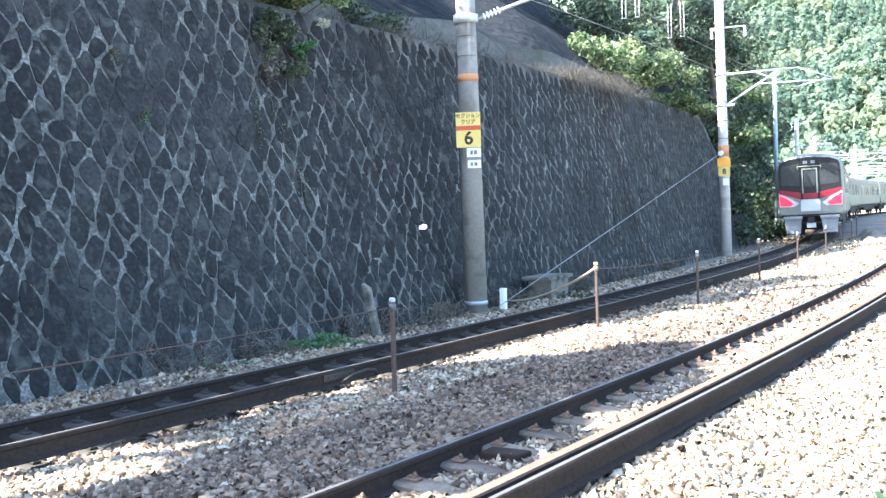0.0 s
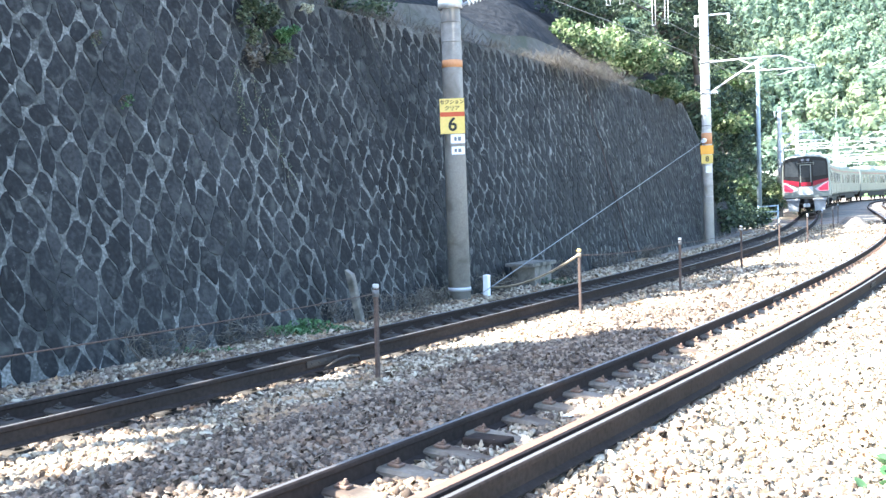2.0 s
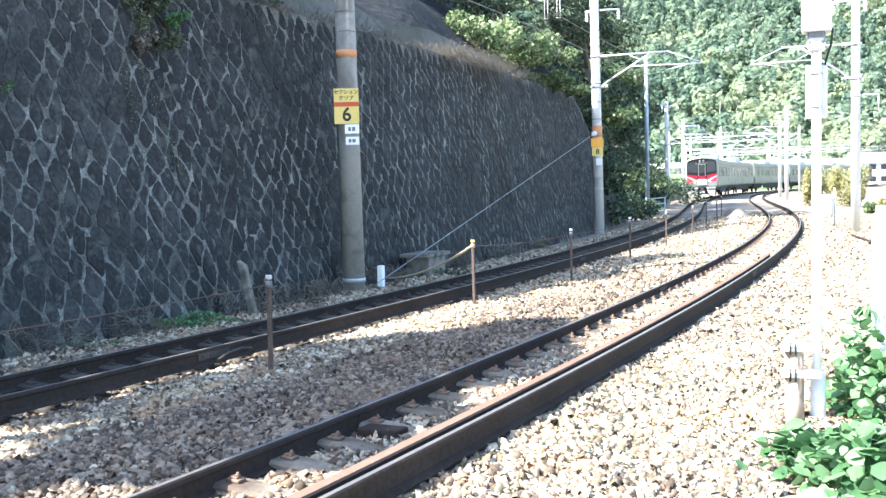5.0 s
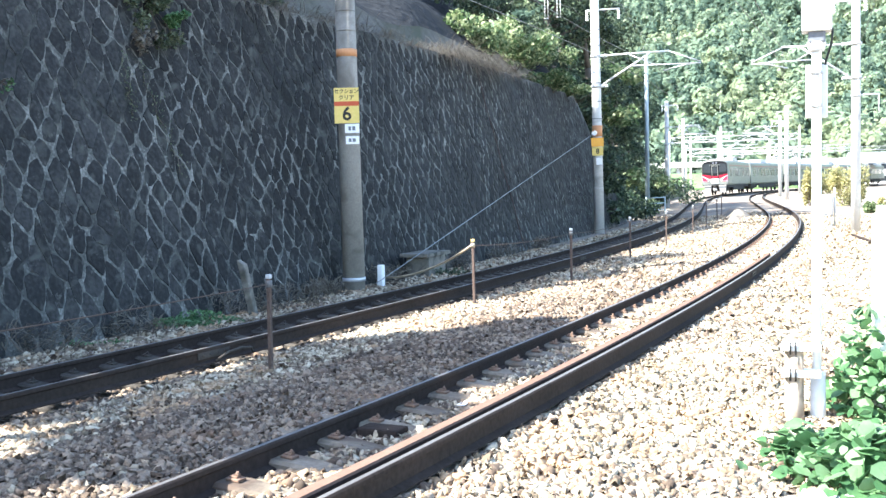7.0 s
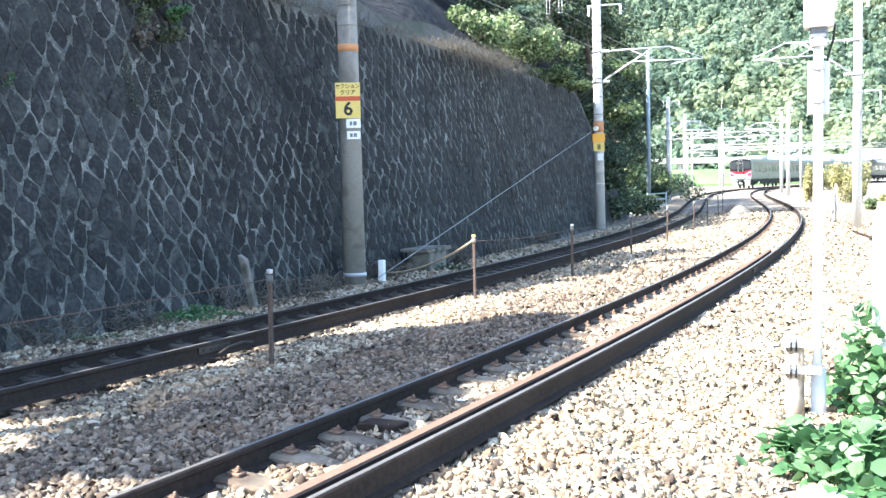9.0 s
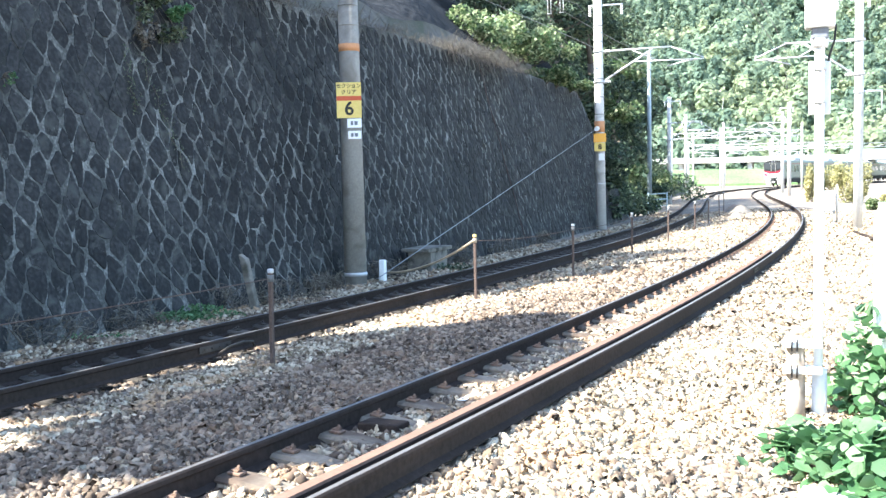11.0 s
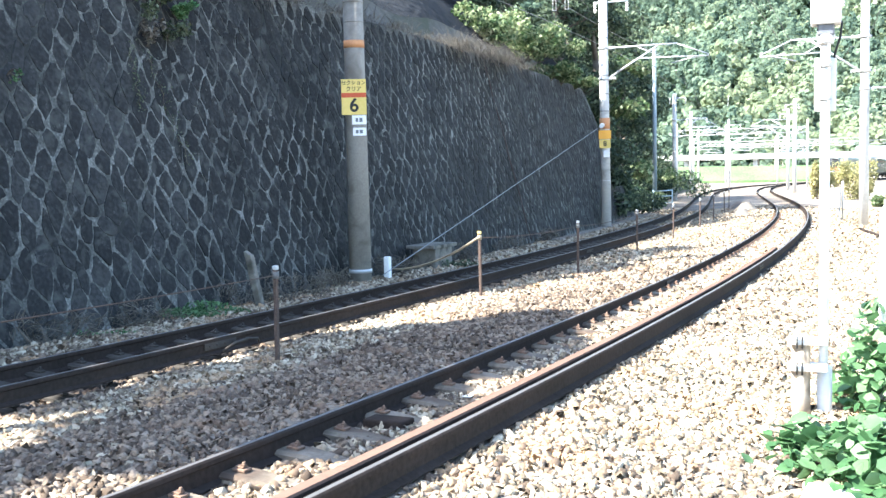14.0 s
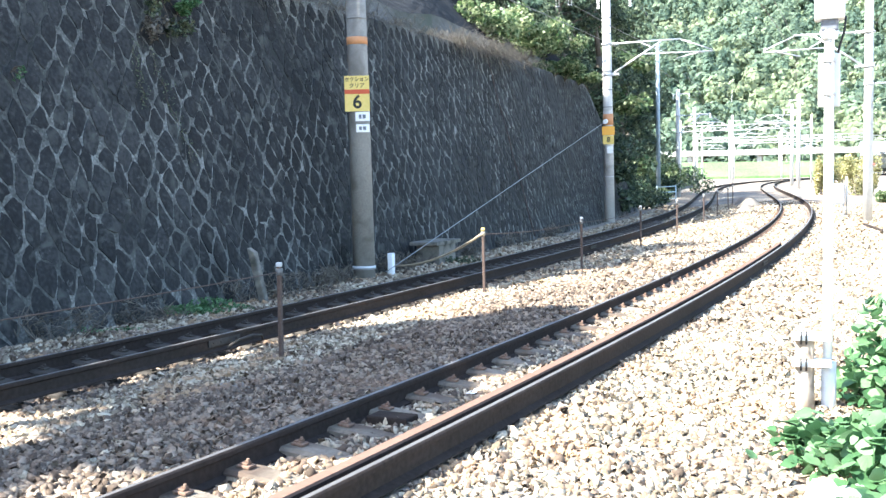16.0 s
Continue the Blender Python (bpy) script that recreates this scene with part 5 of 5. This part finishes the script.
    face_plate("door_panel", door, [(-0.318, 1.77), (0.318, 1.77), (0.318, 1.98), (-0.318, 1.98)], -0.058, M_CARRED, 0.008, "dark crimson lower door panel")
    for x0, x1, z0, z1 in ((-0.345, -0.285, 1.98, 3.02), (0.285, 0.345, 1.98, 3.02), (-0.285, 0.285, 2.96, 3.02)):
        face_plate("door_frame", door, [(x0, z0), (x1, z0), (x1, z1), (x0, z1)], -0.06, M_STAINLESS, 0.012, "plain metal door frame")
    face_plate("buffer_plate", car, [(-0.42, 1.24), (0.42, 1.24), (0.42, 1.66), (0.34, 1.72), (-0.34, 1.72), (-0.42, 1.66)], -0.05, M_STEEL, 0.06, "grey plate below the gangway")
    bm = bmesh.new()
    rod(bm, (-0.5, -0.09, 3.10), (0.5, -0.09, 3.10), 0.02, 0.02, 6)
    for x in (-0.5, 0.5):
        rod(bm, (x, -0.09, 3.13), (x, -0.09, 2.98), 0.02, 0.02, 6)
        rod(bm, (x, -0.09, 3.10), (x, -0.03, 3.10), 0.02, 0.02, 6)
    part("hand_rail", bm, M_STAINLESS, car)
    shown = face_plate("destination_display", car, [(-0.36, 3.16), (0.36, 3.16), (0.36, 3.38), (-0.36, 3.38)], -0.036, M_CARBLACK, 0.012)
    for x in (-0.26, 0.08):
        face_plate("mark", shown, [(x, 3.21), (x + 0.18, 3.21), (x + 0.18, 3.33), (x, 3.33)], -0.049, M_DISPLAY, 0.004)
    face_plate("step", car, [(-1.3, 1.04), (1.3, 1.04), (1.3, 1.11), (-1.3, 1.11)], -0.01, M_UNDER, 0.08)
    bm = bmesh.new()
    box(bm, (0, -0.1, 0.88), (0.28, 0.5, 0.26), 0.03)
    rod(bm, (-0.45, -0.12, 0.72), (0.45, -0.12, 0.72), 0.04, 0.04, 8)
    part("coupler", bm, M_UNDER, car)
    bm = bmesh.new()
    box(bm, (0, -0.12, 0.62), (0.4, 0.3, 0.22), 0.03)
    part("coupler_box", bm, M_STEEL, car)
    return car


cars = [make_car(i == 0) for i in range(6)]
for car in cars:
    for ob in car.children_recursive:
        for v in ob.data.vertices:
            v.co.x *= 0.96
            v.co.z = 1.1 + (v.co.z - 1.1) * 1.06 if v.co.z > 1.1 else v.co.z

# a white butterfly that darts past
M_WING = material("white_wing", [(0.8, 0.8, 0.78), (0.85, 0.85, 0.83)], 0.7, 0, 20, 2, 0.0)
fly = thing("butterfly", pose(0, 0, 0), "small white butterfly darting past the wall", "butterfly")
for k in (-1, 1):
    bm = bmesh.new()
    v = [bm.verts.new(q) for q in ((-0.016, k * 0.003, 0), (0.014, k * 0.003, 0), (0.018, k * 0.012, 0.018), (0.002, k * 0.014, 0.026), (-0.018, k * 0.010, 0.014))]
    bm.faces.new(v)
    bmesh.ops.solidify(bm, geom=list(bm.faces), thickness=0.0012)
    part("wing", bm, M_WING, fly)
bm = bmesh.new()
rod(bm, (-0.016, 0, 0), (0.016, 0, 0), 0.003, 0.002, 6)
part("body", bm, M_CARBLACK, fly)

TAIL_AT = [(0.0, 48.4), (0.5, 53.0), (1.0, 58.0), (1.5, 63.0), (2.0, 67.7), (3.0, 77.3), (4.0, 87.6), (5.5, 100.5), (6.5, 109.0), (7.0, 113.5), (9.0, 133.5), (11.5, 156.0), (12.0, 160.5), (12.5, 165.0), (13.0, 170.0), (14.0, 181.0), (16.0, 206.0)]


def motions():
    for i, car in enumerate(cars):
        rows = []
        for k in range(33):
            t = k * 0.5
            s = float(np.interp(t, [q[0] for q in TAIL_AT], [q[1] for q in TAIL_AT])) + 20.0 * i
            a, b = at(s + 2.8, APART, DROP2), at(s + 16.7, APART, DROP2)
            d = (b - a).normalized()
            tilt = Matrix.Rotation(radians(-1.5), 4, "Y")
            rows.append((t, Matrix.Translation(a - d * 2.8 + Vector((0, 0, 0.06))) @ d.to_track_quat("Y", "Z").to_matrix().to_4x4() @ tilt))
        walk(car, rows)
    way = [(0.0, Vector((-0.63, 4.95, 1.60))), (0.1, Vector((0.02, 5.0, 1.50))), (0.2, Vector((0.75, 5.0, 1.72))), (0.4, Vector((2.4, 4.6, 1.9))), (1.0, Vector((5.5, 2.0, 2.2))), (16.0, Vector((6.5, -3.0, 1.2)))]
    walk(fly, [(t, Matrix.Translation(p)) for t, p in way])


# ---- sleepers and fastenings ----
def lay_sleepers(track, middle, low, s0, s1, mat, iron):
    seat, clip = sleeper_mesh("sleeper", mat), clip_mesh(iron)
    n = int((s1 - s0) / 0.58)
    for i in range(n):
        s = s0 + i * 0.58
        m = frame_at(s, middle, low + CANT / 2 - 0.024) @ Matrix.Rotation(math.atan(CANT / 1.132), 4, "Y")
        ob = new("sleeper", seat)
        ob.parent, ob.matrix_local = track, m
        for x, turn in ((0.566 - 0.11, 180), (0.566 + 0.11, 0), (-0.566 - 0.11, 180), (-0.566 + 0.11, 0)):
            c = new("fastening", clip)
            c.parent, c.matrix_local = ob, Matrix.Translation((x, 0, -0.152)) @ Matrix.Rotation(radians(turn), 4, "Z")


lay_sleepers(track_1, 0.0, 0.0, 0.4, 46, M_SLEEPER, M_CLIP)
# track 2 has darker ties, and clips with the shadow in their colour
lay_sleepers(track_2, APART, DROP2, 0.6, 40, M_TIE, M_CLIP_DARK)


# ---- ballast stones ----
def scatter_stones(name, s0, s1, o0, o1, density, half, seed):
    rng = np.random.default_rng(seed)
    n = int((s1 - s0) * (o1 - o0) * density)
    s, off = rng.uniform(s0, s1, n), rng.uniform(o0, o1, n)
    keep = np.ones(n, bool)
    for middle, first in ((0.0, 0.4), (APART, 0.6)):
        for side in (-0.566, 0.566):
            keep &= abs(off - middle - side) > 0.085
        across = abs(off - middle) < 0.56
        d = (s - first + 0.29) % 0.58 - 0.29
        keep &= ~(across & (abs(d) < 0.10) & (rng.random(n) < 0.8))
    keep &= ~((off > -0.53) & (off < -0.33))
    s, off = s[keep], off[keep]
    n = len(s)
    x, y, h = np.interp(s, S, _x), np.interp(s, S, _y), np.interp(s, S, _hd)
    px, py = x - off * np.cos(h), y - off * np.sin(h)
    pz = bed(s, off) + rng.uniform(-0.4, 0.55, n) * half
    size = half * (0.5 + 1.15 * rng.random(n) ** 1.6)
    corner = np.array([(-1, -1, -1), (1, -1, -1), (1, 1, -1), (-1, 1, -1), (-1, -1, 1), (1, -1, 1), (1, 1, 1), (-1, 1, 1)], float)
    v = corner[None] * rng.uniform(0.35, 1.2, (n, 8, 3)) * np.array([1.15, 0.8, 0.52]) * rng.uniform(0.75, 1.3, (n, 1, 3))
    q = rng.normal(size=(n, 4)) * np.array([1.0, 0.45, 0.45, 1.0])
    q /= np.linalg.norm(q, axis=1)[:, None]
    w, a, b, c = q.T
    rot = np.stack([np.stack([1 - 2 * (b * b + c * c), 2 * (a * b - c * w), 2 * (a * c + b * w)], -1), np.stack([2 * (a * b + c * w), 1 - 2 * (a * a + c * c), 2 * (b * c - a * w)], -1), np.stack([2 * (a * c - b * w), 2 * (b * c + a * w), 1 - 2 * (a * a + b * b)], -1)], 1)
    v = np.einsum("nij,nkj->nki", rot, v) * size[:, None, None] + np.stack([px, py, pz], -1)[:, None]
    f = np.array([(4, 5, 6, 7), (0, 1, 5, 4), (1, 2, 6, 5), (2, 3, 7, 6), (3, 0, 4, 7)])
    # brake rust browns stones by the rails; extra brown paints the trees' shade
    rust_shade = np.interp(off, [-3.0, -1.5, -0.8, -0.4, 0.4, 0.7, 1.0, 2.2, 2.6, 3.4, 3.9, 5.1, 5.5], [0.0, 0.05, 0.25, 0.35, 0.4, 0.6, 1.25, 1.25, 0.35, 0.15, 0.95, 0.95, 0.35])
    rust_shade = rust_shade + np.array([0.5 * noise.noise(Vector((a_ * 0.7, b_ * 0.7, 9))) for a_, b_ in zip(px, py)])
    rust_shade = np.minimum(rust_shade, 1.0) * np.interp(s, [14, 24], [1.0, 0.25])
    brown = rng.random(n) < rust_shade
    for rows, mat, label in ((v[~brown], M_BALLAST, "loose crushed ballast stones, pale grey and tan"), (v[brown], M_BALLAST_BROWN, "loose crushed ballast stones browned by rust, with shade in their colour")):
        n = len(rows)
        idx = (f.ravel()[None] + 8 * np.arange(n)[:, None]).ravel().astype(np.int32)
        me = bpy.data.meshes.new(name)
        me.vertices.add(n * 8)
        me.vertices.foreach_set("co", rows.ravel())
        me.loops.add(n * 20)
        me.loops.foreach_set("vertex_index", idx)
        me.polygons.add(n * 5)
        me.polygons.foreach_set("loop_start", np.arange(0, n * 20, 4, dtype=np.int32))
        me.update(calc_edges=True)
        me.materials.append(mat)
        tagged(new(name, me), label, "ballast", kind="stuff")


scatter_stones("ballast", 2.0, 12.0, -3.6, 3.8, 1000, 0.0245, 1)
scatter_stones("ballast", 12.0, 16.0, -3.6, 3.8, 700, 0.027, 5)
scatter_stones("ballast", 2.0, 16.0, 3.8, 6.85, 520, 0.028, 4)
scatter_stones("ballast", 16.0, 30.0, -4.2, 6.8, 270, 0.035, 2)
scatter_stones("ballast", 30.0, 56.0, -4.2, 6.3, 110, 0.042, 3)


# ---- stones of the retaining wall ----
def lay_wall():
    wide, tall = 0.38, 0.60
    rest_v, rest_f = [], []

    def node(p, q):
        r = random.Random(p * 7919 + q * 104729)
        return p * wide / 2 + r.uniform(-0.08, 0.08) + 0.10 * math.sin(q * 0.31 + p * 0.043), q * tall / 2 + r.uniform(-0.12, 0.12)

    for q in range(0, int(WALL_HIGH / (tall / 2)) + 1):
        for p in range(int(1.5 / (wide / 2)), int((WALL_TAIL - 0.3) / (wide / 2))):
            if (p + q) % 2:
                continue
            c = [node(p - 1, q), node(p, q - 1), node(p + 1, q), node(p, q + 1)]
            r = random.Random(p * 31 + q * 977)
            mx, my = sum(k[0] for k in c) / 4, sum(k[1] for k in c) / 4
            if not (0.05 < my < wall_top(mx) - (0.06 if mx < WALL_END - 0.2 else 0.35)):
                continue
            gap = r.uniform(0.885, 0.99)
            ring_ = []
            for k in range(4):
                a, b = c[k], c[(k + 1) % 4]
                for t in (0.17, 0.5, 0.83):
                    ring_.append((mx + (a[0] + (b[0] - a[0]) * t - mx) * gap, min(WALL_HIGH, max(0.0, my + (a[1] + (b[1] - a[1]) * t - my) * gap))))
            ring_ = [(u + r.uniform(-0.022, 0.022), min(WALL_HIGH, max(0.0, h + r.uniform(-0.026, 0.026)))) for u, h in ring_]
            proud = r.uniform(0.003, 0.013)
            tx, ty = r.uniform(-0.03, 0.03), r.uniform(-0.03, 0.03)
            verts = [on_wall(u, h, -0.004) for u, h in ring_]
            verts += [on_wall(mx + (u - mx) * 0.93, my + (h - my) * 0.93, proud + tx * (u - mx) + ty * (h - my)) for u, h in ring_]
            verts.append(on_wall(mx, my, proud + 0.003))
            faces = [(k, (k + 1) % 12, 12 + (k + 1) % 12, 12 + k) for k in range(12)] + [(12 + k, 12 + (k + 1) % 12, 24) for k in range(12)]
            if 8.0 < mx < 13.0 and len(wall.children) < 300:
                o = on_wall(mx, my)
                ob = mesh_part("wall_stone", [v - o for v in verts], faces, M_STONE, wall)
                ob.location = o
            else:
                base = len(rest_v)
                rest_v.extend(verts)
                rest_f.extend([tuple(base + i for i in f) for f in faces])
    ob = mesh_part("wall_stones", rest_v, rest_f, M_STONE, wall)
    tagged(ob, kind="stuff")


lay_wall()


motions()
